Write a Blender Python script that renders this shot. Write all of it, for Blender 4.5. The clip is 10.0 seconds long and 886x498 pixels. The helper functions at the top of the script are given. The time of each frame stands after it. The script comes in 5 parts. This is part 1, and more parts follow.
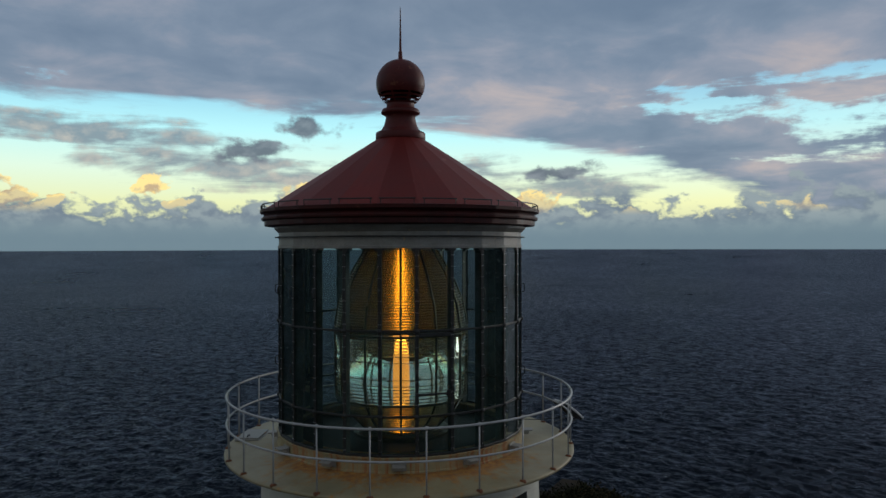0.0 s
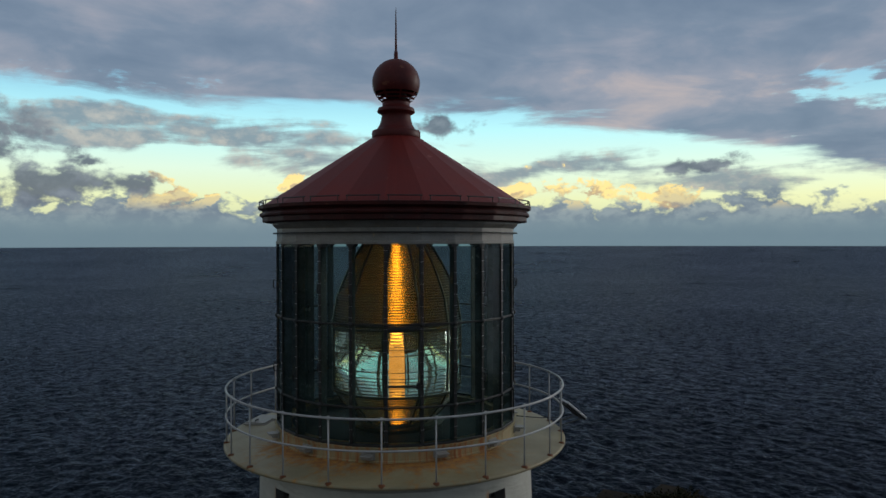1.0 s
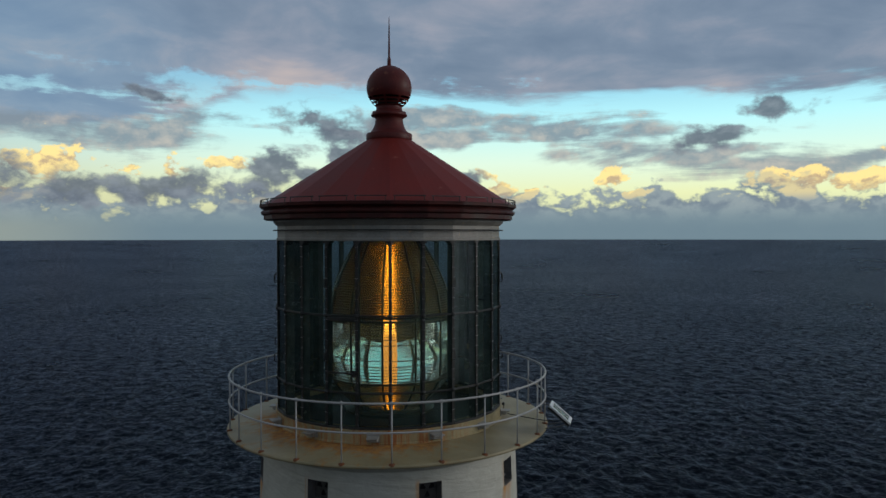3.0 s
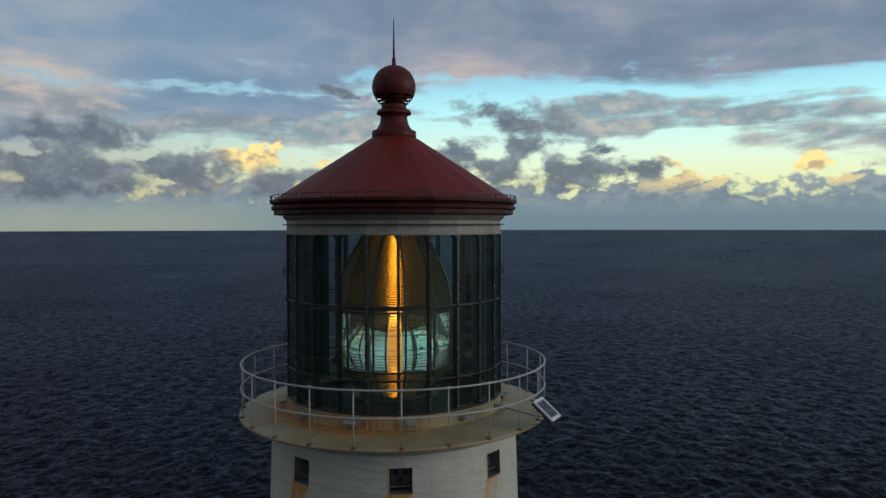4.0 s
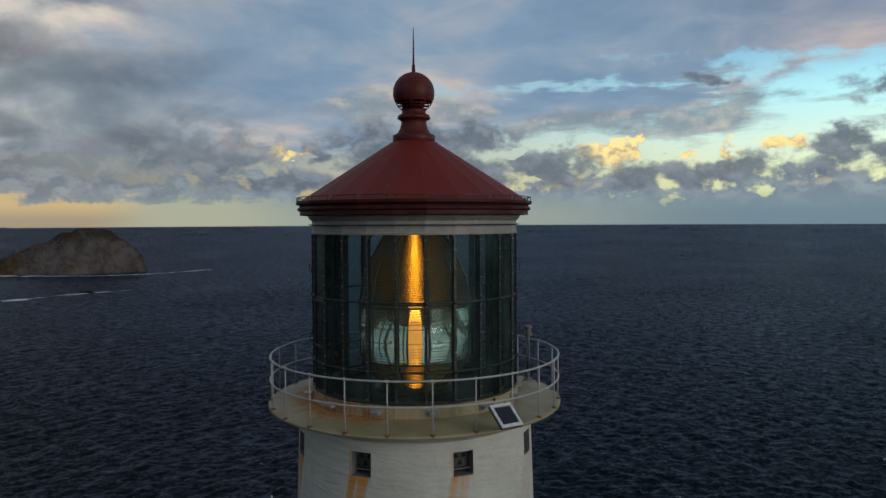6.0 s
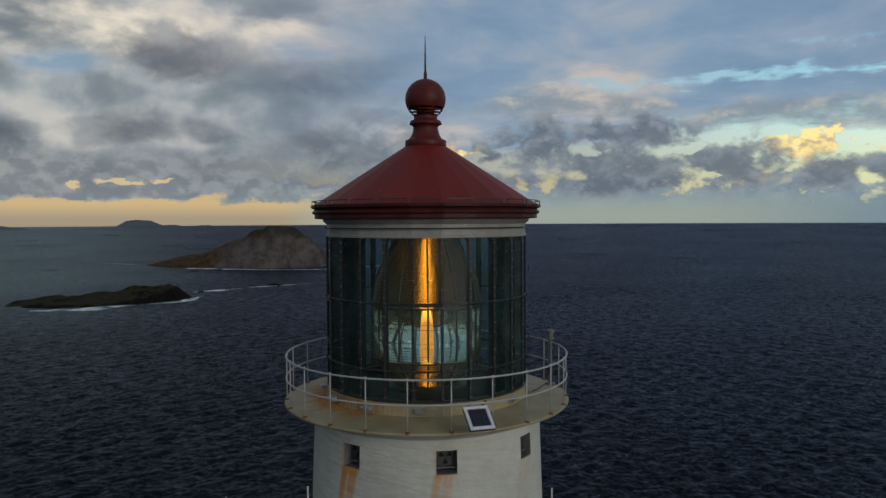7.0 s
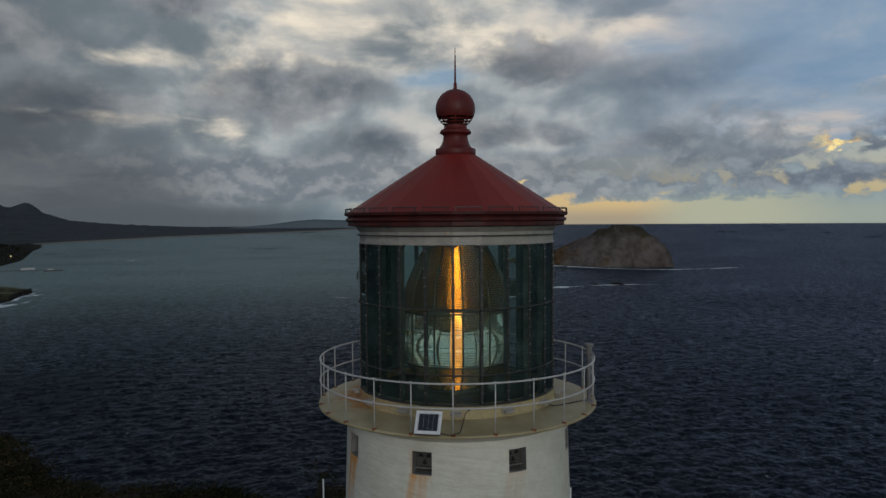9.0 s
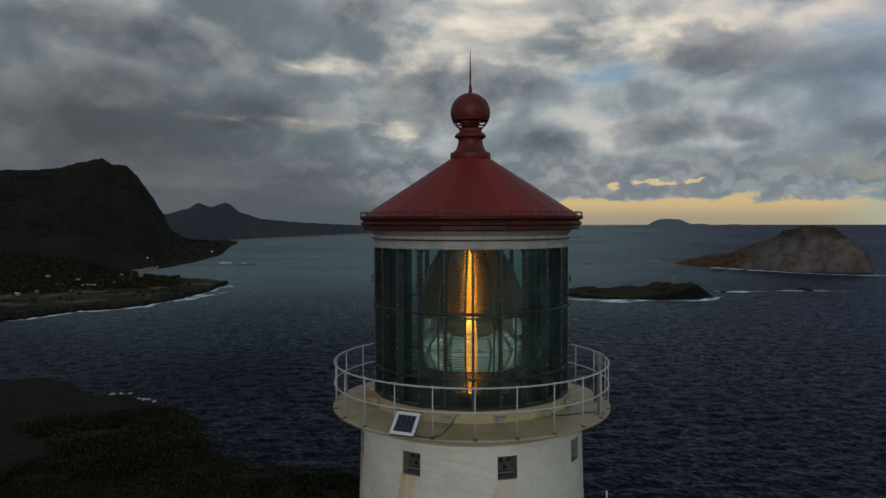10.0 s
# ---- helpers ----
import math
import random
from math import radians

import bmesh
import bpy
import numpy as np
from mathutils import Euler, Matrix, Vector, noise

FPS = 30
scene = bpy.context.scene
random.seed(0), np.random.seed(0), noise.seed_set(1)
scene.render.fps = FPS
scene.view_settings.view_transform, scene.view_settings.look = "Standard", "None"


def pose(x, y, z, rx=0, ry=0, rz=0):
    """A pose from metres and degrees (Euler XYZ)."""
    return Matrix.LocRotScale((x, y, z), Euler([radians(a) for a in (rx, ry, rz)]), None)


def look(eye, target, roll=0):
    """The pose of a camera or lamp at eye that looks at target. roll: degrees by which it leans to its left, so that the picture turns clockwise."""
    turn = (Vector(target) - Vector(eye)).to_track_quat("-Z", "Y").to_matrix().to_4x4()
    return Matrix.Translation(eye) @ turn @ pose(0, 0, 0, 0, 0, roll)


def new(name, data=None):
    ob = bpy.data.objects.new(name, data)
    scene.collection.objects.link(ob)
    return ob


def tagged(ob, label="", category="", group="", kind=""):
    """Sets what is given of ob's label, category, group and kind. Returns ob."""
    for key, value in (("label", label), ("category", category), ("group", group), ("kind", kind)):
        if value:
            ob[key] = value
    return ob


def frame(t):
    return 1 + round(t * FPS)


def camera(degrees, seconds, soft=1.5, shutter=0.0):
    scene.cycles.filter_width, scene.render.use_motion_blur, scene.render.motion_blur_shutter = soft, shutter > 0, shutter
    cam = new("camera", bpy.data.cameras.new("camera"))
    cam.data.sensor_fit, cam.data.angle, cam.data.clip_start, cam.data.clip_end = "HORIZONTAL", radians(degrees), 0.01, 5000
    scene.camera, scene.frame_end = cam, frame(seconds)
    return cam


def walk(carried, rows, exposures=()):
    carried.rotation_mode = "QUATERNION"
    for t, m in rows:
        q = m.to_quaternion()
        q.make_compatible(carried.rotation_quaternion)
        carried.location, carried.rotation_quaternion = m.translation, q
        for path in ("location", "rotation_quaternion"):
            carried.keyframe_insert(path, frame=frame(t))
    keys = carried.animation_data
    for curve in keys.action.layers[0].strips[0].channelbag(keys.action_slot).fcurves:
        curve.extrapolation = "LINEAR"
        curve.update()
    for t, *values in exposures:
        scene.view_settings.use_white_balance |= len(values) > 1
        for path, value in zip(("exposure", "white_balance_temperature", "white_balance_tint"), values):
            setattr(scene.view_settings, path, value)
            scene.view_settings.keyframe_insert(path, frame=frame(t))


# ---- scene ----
from itertools import product

cam = camera(63.0, 10.0, soft=1.5)
PATH = [
    (0.0, -5.270, -13.997, 13.844, 89.697, -23.965, -0.132),
    (0.5, -3.999, -14.616, 13.819, 89.557, -18.792, -0.104),
    (1.0, -2.602, -15.075, 13.829, 89.428, -13.474, -0.112),
    (1.5, -1.081, -15.475, 13.827, 89.276, -7.833, -0.130),
    (2.0, 0.611, -15.727, 13.841, 89.215, -1.812, -0.104),
    (2.5, 2.430, -15.776, 13.865, 89.148, 4.541, -0.043),
    (3.0, 4.320, -15.651, 13.903, 88.892, 11.197, -0.042),
    (3.5, 6.247, -15.312, 13.947, 88.512, 18.098, -0.079),
    (4.0, 8.159, -14.707, 13.983, 88.140, 25.179, -0.091),
    (4.5, 9.977, -13.825, 14.003, 87.899, 32.315, -0.081),
    (5.0, 11.630, -12.729, 14.013, 87.827, 39.319, -0.189),
    (5.5, 13.150, -11.417, 14.039, 87.807, 46.395, -0.253),
    (6.0, 14.507, -10.007, 14.088, 87.764, 53.156, -0.276),
    (6.5, 15.704, -8.498, 14.144, 87.710, 59.737, -0.286),
    (7.0, 16.734, -6.837, 14.189, 87.679, 66.457, -0.296),
    (7.5, 17.551, -5.004, 14.218, 87.692, 73.410, -0.311),
    (8.0, 18.101, -3.112, 14.265, 87.716, 80.084, -0.325),
    (8.5, 18.403, -1.193, 14.308, 87.725, 86.787, -0.375),
    (9.0, 18.467, 0.789, 14.346, 87.747, 93.492, -0.380),
    (9.5, 18.294, 2.717, 14.392, 87.760, 100.079, -0.322),
    (10.0, 17.906, 4.643, 14.438, 87.759, 106.724, -0.179),
]
walk(cam, [(t, pose(x, y, z, rx, 0, rz) @ pose(0, 0, 0, 0, 0, roll)) for t, x, y, z, rx, rz, roll in PATH])


# ---- node arithmetic ----
class Num:
    """A socket or a number in a node tree, with arithmetic."""

    def __init__(self, tree, value):
        self.tree, self.value = tree, value

    def op(self, kind, *others, clamp=False):
        n = self.tree.nodes.new("ShaderNodeMath")
        n.operation, n.use_clamp = kind, clamp
        for i, v in enumerate((self, *others)):
            v = v.value if isinstance(v, Num) else v
            if isinstance(v, (int, float)):
                n.inputs[i].default_value = v
            else:
                self.tree.links.new(v, n.inputs[i])
        return Num(self.tree, n.outputs[0])

    def __add__(self, o): return self.op("ADD", o)
    def __sub__(self, o): return self.op("SUBTRACT", o)
    def __mul__(self, o): return self.op("MULTIPLY", o)
    def __truediv__(self, o): return self.op("DIVIDE", o)
    def __rsub__(self, o): return (self * -1.0) + o
    def __radd__(self, o): return self.op("ADD", o)
    def __rmul__(self, o): return self.op("MULTIPLY", o)

    def step(self, a, b):
        """0 below a, 1 above b, smooth between (b may be the smaller)."""
        n = self.tree.nodes.new("ShaderNodeMapRange")
        n.interpolation_type = "SMOOTHSTEP"
        self.tree.links.new(self.value, n.inputs["Value"])
        lo, hi, r0, r1 = (a, b, 0.0, 1.0) if a < b else (b, a, 1.0, 0.0)
        for k, v in zip(("From Min", "From Max", "To Min", "To Max"), (lo, hi, r0, r1)):
            n.inputs[k].default_value = v
        return Num(self.tree, n.outputs["Result"])

    def bump(self, a, b, c, d):
        return self.step(a, b) * self.step(d, c)


def put(tree, value, socket):
    value = value.value if isinstance(value, Num) else value
    if isinstance(value, (int, float)):
        socket.default_value = value
    elif isinstance(value, (tuple, list)):
        socket.default_value = (*value, 1.0) if len(value) == 3 and len(socket.default_value) == 4 else value
    else:
        tree.links.new(value, socket)


def vec(tree, x, y, z):
    n = tree.nodes.new("ShaderNodeCombineXYZ")
    for v, s in zip((x, y, z), n.inputs):
        put(tree, v, s)
    return n.outputs[0]


def split(tree, socket):
    n = tree.nodes.new("ShaderNodeSeparateXYZ")
    tree.links.new(socket, n.inputs[0])
    return [Num(tree, s) for s in n.outputs]


def fbm(tree, where, scale, detail=4.0, rough=0.55, warp=0.0, kind="FBM"):
    n = tree.nodes.new("ShaderNodeTexNoise")
    n.noise_type = kind
    if where is not None:
        tree.links.new(where, n.inputs["Vector"])
    for k, v in (("Scale", scale), ("Detail", detail), ("Roughness", rough), ("Distortion", warp)):
        n.inputs[k].default_value = v
    return Num(tree, n.outputs["Fac"])


def mix(tree, fac, a, b, blend="MIX"):
    n = tree.nodes.new("ShaderNodeMix")
    n.data_type, n.blend_type = "RGBA", blend
    put(tree, fac, n.inputs[0])
    put(tree, a, n.inputs[6])
    put(tree, b, n.inputs[7])
    return n.outputs[2]


def ramp(tree, fac, stops):
    n = tree.nodes.new("ShaderNodeValToRGB")
    put(tree, fac, n.inputs[0])
    e = n.color_ramp.elements
    while len(e) < len(stops):
        e.new(0.5)
    for el, (at, col) in zip(e, stops):
        el.position, el.color = at, (*col, 1)
    return n.outputs[0]


# ---- sky and light ----
def pol_dir(heading, height):
    """Unit direction to a heading, counter-clockwise from +y, and a height."""
    a, e = radians(heading), radians(height)
    return (-math.sin(a) * math.cos(e), math.cos(a) * math.cos(e), math.sin(e))


SUN_HEADING, SUN_HEIGHT = -78.0, 13.0
world = bpy.data.worlds.new("dawn_sky")
scene.world = world
world.use_nodes = True
wt = world.node_tree
wt.nodes.clear()
coord = wt.nodes.new("ShaderNodeTexCoord").outputs["Generated"]
dx, dy, dz = split(wt, coord)
el = dz.op("ARCSINE") * 57.2958
hd = (dx * -1.0).op("ARCTAN2", dy) * 57.2958


def facing(heading, lo, hi):
    """1 towards a heading, 0 away from it; lo and hi are cosines."""
    s, c = math.sin(radians(heading)), math.cos(radians(heading))
    return (dx * -s + dy * c).step(lo, hi)


east = facing(-20, 0.05, 0.80)
west = facing(122, 0.48, 0.86)
sky = wt.nodes.new("ShaderNodeTexSky")
sky.sky_type, sky.sun_disc = "NISHITA", False
sky.sun_elevation, sky.sun_rotation = radians(SUN_HEIGHT), radians(-SUN_HEADING)
sky.air_density, sky.dust_density, sky.ozone_density = 1.2, 1.5, 2.0
air = mix(wt, 1.0, sky.outputs[0], (0.10, 0.10, 0.10), "MULTIPLY")
up01 = el / 40.0
clear_east = ramp(wt, up01, [(0.0, (0.50, 0.56, 0.42)), (0.08, (0.92, 0.98, 0.55)), (0.14, (0.84, 1.06, 0.86)), (0.22, (0.55, 1.04, 1.10)),
                             (0.34, (0.17, 0.50, 0.82)), (0.6, (0.14, 0.34, 0.62)), (1.0, (0.20, 0.34, 0.55))])
clear_west = ramp(wt, up01, [(0.0, (0.52, 0.38, 0.18)), (0.05, (0.52, 0.42, 0.24)), (0.10, (0.40, 0.41, 0.37)), (0.22, (0.34, 0.44, 0.52)), (0.5, (0.30, 0.44, 0.60)), (1.0, (0.25, 0.36, 0.5))])
clear = mix(wt, east, clear_west, clear_east)
clear = mix(wt, 0.10, clear, air)

# places in the sky: heading and height in degrees, warped by noise so that edges billow
dome = vec(wt, dx * 1.0, dy * 1.0, dz * 1.5)


def drift(scale, wide, tall, detail=5.0):
    n = wt.nodes.new("ShaderNodeTexNoise")
    wt.links.new(dome, n.inputs["Vector"])
    for k, v in (("Scale", scale), ("Detail", detail), ("Roughness", 0.55)):
        n.inputs[k].default_value = v
    m = wt.nodes.new("ShaderNodeVectorMath")
    m.operation = "MULTIPLY_ADD"
    wt.links.new(n.outputs["Color"], m.inputs[0])
    m.inputs[1].default_value = (wide, tall, 0)
    wt.links.new(vec(wt, hd - wide / 2, el - tall / 2, 0.0), m.inputs[2])
    flatten = wt.nodes.new("ShaderNodeVectorMath")
    flatten.operation = "MULTIPLY"
    wt.links.new(m.outputs[0], flatten.inputs[0])
    flatten.inputs[1].default_value = (1, 1, 0)
    return flatten.outputs[0]


def gather(where, spots):
    """1 in the middle of the nearest cloud, 0 on its rim, less outside."""
    field = None
    for h, e, w, t in spots:
        m = wt.nodes.new("ShaderNodeVectorMath")
        m.operation = "MULTIPLY_ADD"
        wt.links.new(where, m.inputs[0])
        m.inputs[1].default_value = (1 / w, 1 / t, 0)
        m.inputs[2].default_value = (-h / w, -e / t, 0)
        n = wt.nodes.new("ShaderNodeVectorMath")
        n.operation = "LENGTH"
        wt.links.new(m.outputs[0], n.inputs[0])
        d = Num(wt, n.outputs["Value"])
        field = d if field is None else field.op("SMOOTH_MIN", d, 0.35)
    return 1.0 - field


def along(value, stops, lo, hi):
    """A smooth curve of numbers, by heading or height."""
    n = wt.nodes.new("ShaderNodeValToRGB")
    n.color_ramp.interpolation = "B_SPLINE"
    put(wt, (value - lo) / (hi - lo), n.inputs[0])
    e = n.color_ramp.elements
    while len(e) < len(stops):
        e.new(0.5)
    top_ = max(v for _, v in stops)
    for q, (at, v) in zip(e, stops):
        q.position, q.color = (at - lo) / (hi - lo), (v / top_,) * 3 + (1,)
    return Num(wt, n.outputs[0]) * top_


near_, loose, fine_drift = drift(14.0, 6.0, 3.2, 8.0), drift(5.0, 14.0, 5.0, 7.0), drift(24.0, 4.0, 2.4, 7.0)
heavy = drift(8.0, 7.0, 3.5, 4.0)
flat = vec(wt, dx / (dz + 0.14), dy / (dz + 0.14), 0.0)
long_ = vec(wt, dx * 1.0, dy * 1.0, dz * 7.0)
big, fine = fbm(wt, flat, 0.75, 5, 0.5, 0.3), fbm(wt, flat, 2.4, 8, 0.6, 0.5)
wisp = fbm(wt, long_, 4.0, 8, 0.6, 0.4)
crumb = fbm(wt, dome, 29.0, 7, 0.56, 0.2)
lift_ = fbm(wt, vec(wt, dx * 1.0, dy * 1.0, dz * 1.5 + 0.017), 29.0, 7, 0.56, 0.2)
edge_lit = (crumb - lift_) * 2.4 + 0.5
roll = fbm(wt, dome, 7.0, 6, 0.49, 0.2)
roll_up = fbm(wt, vec(wt, dx * 1.0, dy * 1.0, dz * 1.5 + 0.05), 7.0, 6, 0.49, 0.2)
roll_lit = (roll - roll_up) * 2.2 + 0.5

# the high sheet over the east, with its long lower edge and rippled gaps
lower = along(hd, [(-60, 1.5), (-50, 2.5), (-43, 5.0), (-37, 6.6), (-30, 8.6), (-20, 9.9), (-8, 10.5), (10, 10.5), (24, 11.2), (33, 8.0), (42, 7.0), (58, 6.2), (74, 5.0)], -60, 80)
sheet = (el - lower + (big - 0.5) * 2.6 + (wisp - 0.5) * 4.5 + (fine - 0.5) * 1.6).step(-0.45, 0.7)
gaps = gather(loose, [(44.0, 10.1, 8.0, 0.8), (24.0, 10.6, 11.0, 1.1), (30.0, 11.4, 9.0, 1.0), (-49.0, 9.1, 7.0, 1.6), (-51.0, 11.8, 7.5, 1.4), (20.0, 9.6, 8.0, 0.9), (-40.5, 11.2, 3.0, 0.6), (-44.0, 10.0, 4.0, 0.5)])
sheet = sheet * (1.0 - (gaps + (wisp - 0.5) * 6.5 + (fine - 0.5) * 3.5 + (crumb - 0.5) * 2.0).step(-0.15, 0.75) * 0.85)
tone = (fbm(wt, flat, 0.9, 4, 0.5, 0.2) * 0.55 + roll * 0.2 + fine * 0.25).step(0.36, 0.64)
sheet_east = ramp(wt, tone, [(0.0, (0.15, 0.21, 0.30)), (0.36, (0.205, 0.265, 0.355)), (0.68, (0.305, 0.335, 0.41)), (1.0, (0.54, 0.465, 0.455))])
sheet_blue = ramp(wt, tone, [(0.0, (0.16, 0.26, 0.40)), (0.45, (0.23, 0.33, 0.45)), (0.75, (0.33, 0.385, 0.46)), (1.0, (0.56, 0.50, 0.46))])
col = mix(wt, sheet * 0.97, clear, mix(wt, facing(52, 0.86, 0.97), sheet_east, sheet_blue))

# long grey bands across the bright gap, cream along their tops
bands = gather(loose, [(1.0, 7.7, 10.0, 1.0), (-9.0, 6.5, 10.0, 0.75), (-22.0, 5.6, 13.0, 0.85), (14.0, 8.5, 8.0, 0.7), (12.0, 7.2, 9.0, 0.6), (42.0, 7.6, 14.0, 1.2), (30.0, 8.4, 7.0, 0.6), (-36.0, 4.6, 8.0, 0.7), (57.0, 8.2, 9.0, 1.0)])
k_band = (bands + (wisp - 0.5) * 4.5 + (crumb - 0.5) * 1.2).step(-0.50, 0.50)
band_paint = mix(wt, (wisp * 0.6 + crumb * 0.3 + edge_lit * 0.25).step(0.48, 0.82), (0.225, 0.285, 0.34), (0.50, 0.475, 0.44))
col = mix(wt, k_band * 0.9, col, band_paint)

# yellow-lit heads behind the low bank
tips = gather(fine_drift, [(6.1, 3.3, 1.3, 0.75), (4.3, 3.4, 0.8, 0.45), (-2.4, 4.6, 1.0, 0.6), (-3.8, 3.0, 0.6, 0.4), (-31.6, 3.1, 1.7, 0.5), (-38.5, 2.4, 1.0, 0.65), (-51.5, 2.6, 1.8, 0.4), (26.8, 2.3, 1.1, 0.5),
                           (-18.5, 3.8, 4.2, 0.95), (-25.0, 3.8, 2.5, 0.7), (-30.0, 3.5, 1.8, 0.5), (27.5, 5.6, 1.6, 0.45), (40.2, 5.2, 2.6, 1.1), (42.6, 2.6, 1.6, 0.4), (34.6, 4.6, 0.8, 0.4), (8.0, 3.1, 1.9, 1.0),
                           (31.4, 5.0, 1.0, 0.75), (36.0, 4.7, 1.0, 0.45), (64.9, 5.2, 2.0, 0.4)])
k_tip = (tips + (crumb - 0.5) * 7.0 + (roll - 0.5) * 2.0).step(-0.25, 0.35)
tip_paint = mix(wt, (edge_lit + (crumb - 0.5) * 1.5).step(0.22, 0.70), (0.58, 0.43, 0.26), (1.10, 0.86, 0.34))


# the low bank, ragged above and thinning into haze below
bank_top = along(hd, [(-60, 4.6), (-45, 3.6), (-36, 3.0), (-20, 3.2), (0, 3.3), (20, 3.3), (45, 3.0), (60, 3.2), (75, 4.0)], -60, 80)
k_bank = (bank_top - el + (crumb - 0.5) * 8.0 + (roll - 0.5) * 7.0).step(-0.3, 0.75)
bank_paint = mix(wt, (edge_lit * 0.35 + (crumb - 0.5) * 1.6 + 0.35).step(0.30, 0.80), (0.185, 0.24, 0.295), (0.30, 0.365, 0.39))
bank_paint = mix(wt, el.step(2.6, 0.9) * 0.75, bank_paint, (0.23, 0.315, 0.355))
col = mix(wt, k_tip * 0.95, col, tip_paint)
col = mix(wt, k_bank * (1.0 - k_tip * el.step(2.2, 3.2) * 0.55), col, bank_paint)

# dark puffs, each in its place
puffs = gather(near_, [(-8.7, 7.0, 2.2, 0.8), (-13.5, 9.2, 1.8, 0.55), (-32.7, 5.5, 2.6, 0.5), (22.0, 8.8, 1.6, 1.0), (18.8, 7.9, 3.4, 1.15), (18.5, 6.0, 1.8, 1.1), (23.8, 5.4, 1.6, 0.95), (21.2, 4.2, 4.8, 1.05),
                       (15.0, 3.8, 3.2, 1.2), (13.2, 5.8, 1.4, 0.4), (10.3, 4.1, 2.0, 0.75), (51.5, 6.5, 3.0, 0.8), (55.0, 4.3, 2.4, 1.7), (50.6, 4.0, 2.6, 1.6), (44.9, 4.0, 3.0, 1.5),
                       (38.1, 3.4, 2.0, 1.0), (33.3, 10.4, 1.2, 0.4), (73.0, 5.4, 5.5, 1.7), (58.8, 5.7, 3.3, 1.5), (62.4, 4.9, 1.8, 0.7), (32.5, 3.6, 4.0, 0.9), (65.0, 2.9, 6.0, 0.9), (53.0, 2.7, 6.0, 0.8)])
k_puff = (puffs + (crumb - 0.5) * 4.0 + (roll - 0.5) * 2.0).step(-0.60, 0.42)
puff_paint = mix(wt, (edge_lit * 0.45 + (crumb - 0.5) * 0.7 + 0.25 - puffs * 0.16).step(0.25, 0.85), (0.125, 0.155, 0.20), (0.24, 0.28, 0.325))
slits = gather(fine_drift, [(67.1, 3.9, 1.3, 0.5), (55.3, 5.5, 1.4, 0.6), (64.3, 4.9, 1.2, 0.4), (48.0, 5.3, 1.6, 0.4), (46.6, 3.3, 1.0, 0.4)])
col = mix(wt, k_puff * 0.94 * (1.0 - (slits + (crumb - 0.5) * 1.6).step(-0.05, 0.35) * 0.9), col, puff_paint)

# grey billows over the land, with cream and blue light between them
land_tone = (roll * 0.45 + fbm(wt, dome, 3.0, 4, 0.5) * 0.55 + (roll_lit - 0.5) * 0.10).step(0.38, 0.62)
land_sky = ramp(wt, land_tone, [(0.0, (0.155, 0.19, 0.215)), (0.40, (0.24, 0.28, 0.305)), (0.70, (0.37, 0.405, 0.42)), (1.0, (0.56, 0.545, 0.51))])
land_sky = mix(wt, roll_lit.step(0.60, 0.95) * 0.45, land_sky, (0.50, 0.49, 0.47))
blues = gather(loose, [(50, 14, 11, 2.6), (94.3, 11.4, 3.6, 1.6), (62, 13.6, 13, 2.6), (76, 13.2, 5, 1.5), (66, 10.0, 9, 1.2)])
land_sky = mix(wt, (blues + (roll - 0.5) * 1.2).step(-0.15, 0.55) * 0.85, land_sky, mix(wt, wisp.step(0.38, 0.64), (0.235, 0.35, 0.47), (0.42, 0.47, 0.50)))
creams = gather(loose, [(98, 14.2, 3.4, 1.0), (79.5, 14.8, 2.6, 0.9), (91.5, 14.2, 2.8, 0.9), (102, 14.6, 5.0, 1.2), (117.8, 12.3, 3.0, 0.6), (111.8, 6.9, 1.6, 0.9), (105, 14.6, 3.5, 1.2), (93.3, 14.8, 3.6, 1.0), (99, 17, 11, 2.6), (103, 13.6, 8, 1.6), (92, 13.2, 5, 1.2), (110, 11.0, 1.6, 1.2), (122, 7.8, 5.0, 0.4)])
land_sky = mix(wt, (creams + (roll - 0.5) * 4.0 + (fine - 0.5) * 3.0).step(-0.9, 1.0) * 0.90, land_sky, mix(wt, (fine * 0.6 + roll_lit * 0.3).step(0.34, 0.56), (0.48, 0.475, 0.45), (0.88, 0.78, 0.63)))
dark = gather(heavy, [(101.3, 10.6, 3.6, 2.0), (85.2, 11.8, 4.3, 1.9), (90.3, 6.6, 3.0, 1.2), (98.8, 5.9, 3.4, 1.3), (120.4, 8.6, 4.2, 1.6), (108.3, 9.8, 4.2, 2.3), (103.0, 10.4, 2.6, 2.0), (75.0, 10.6, 4.8, 1.7), (77.2, 5.9, 3.6, 1.2),
                      (128.2, 13.3, 10.0, 1.8), (112.4, 15.6, 4.8, 1.5), (132.9, 9.3, 7.0, 1.8), (121.7, 7.2, 4.5, 0.8), (84.0, 6.6, 3.0, 0.8), (70.5, 8.3, 3.0, 0.6)])
k_dark = (dark + (roll - 0.5) * 2.6 + (crumb - 0.5) * 1.8).step(-0.40, 0.55)
dark_paint = mix(wt, (roll_lit * 0.6 + (crumb - 0.5) * 0.8 + 0.25 - dark * 0.25).step(0.15, 0.95), (0.095, 0.115, 0.14), (0.31, 0.33, 0.35))
land_sky = mix(wt, k_dark * 0.9, land_sky, dark_paint)
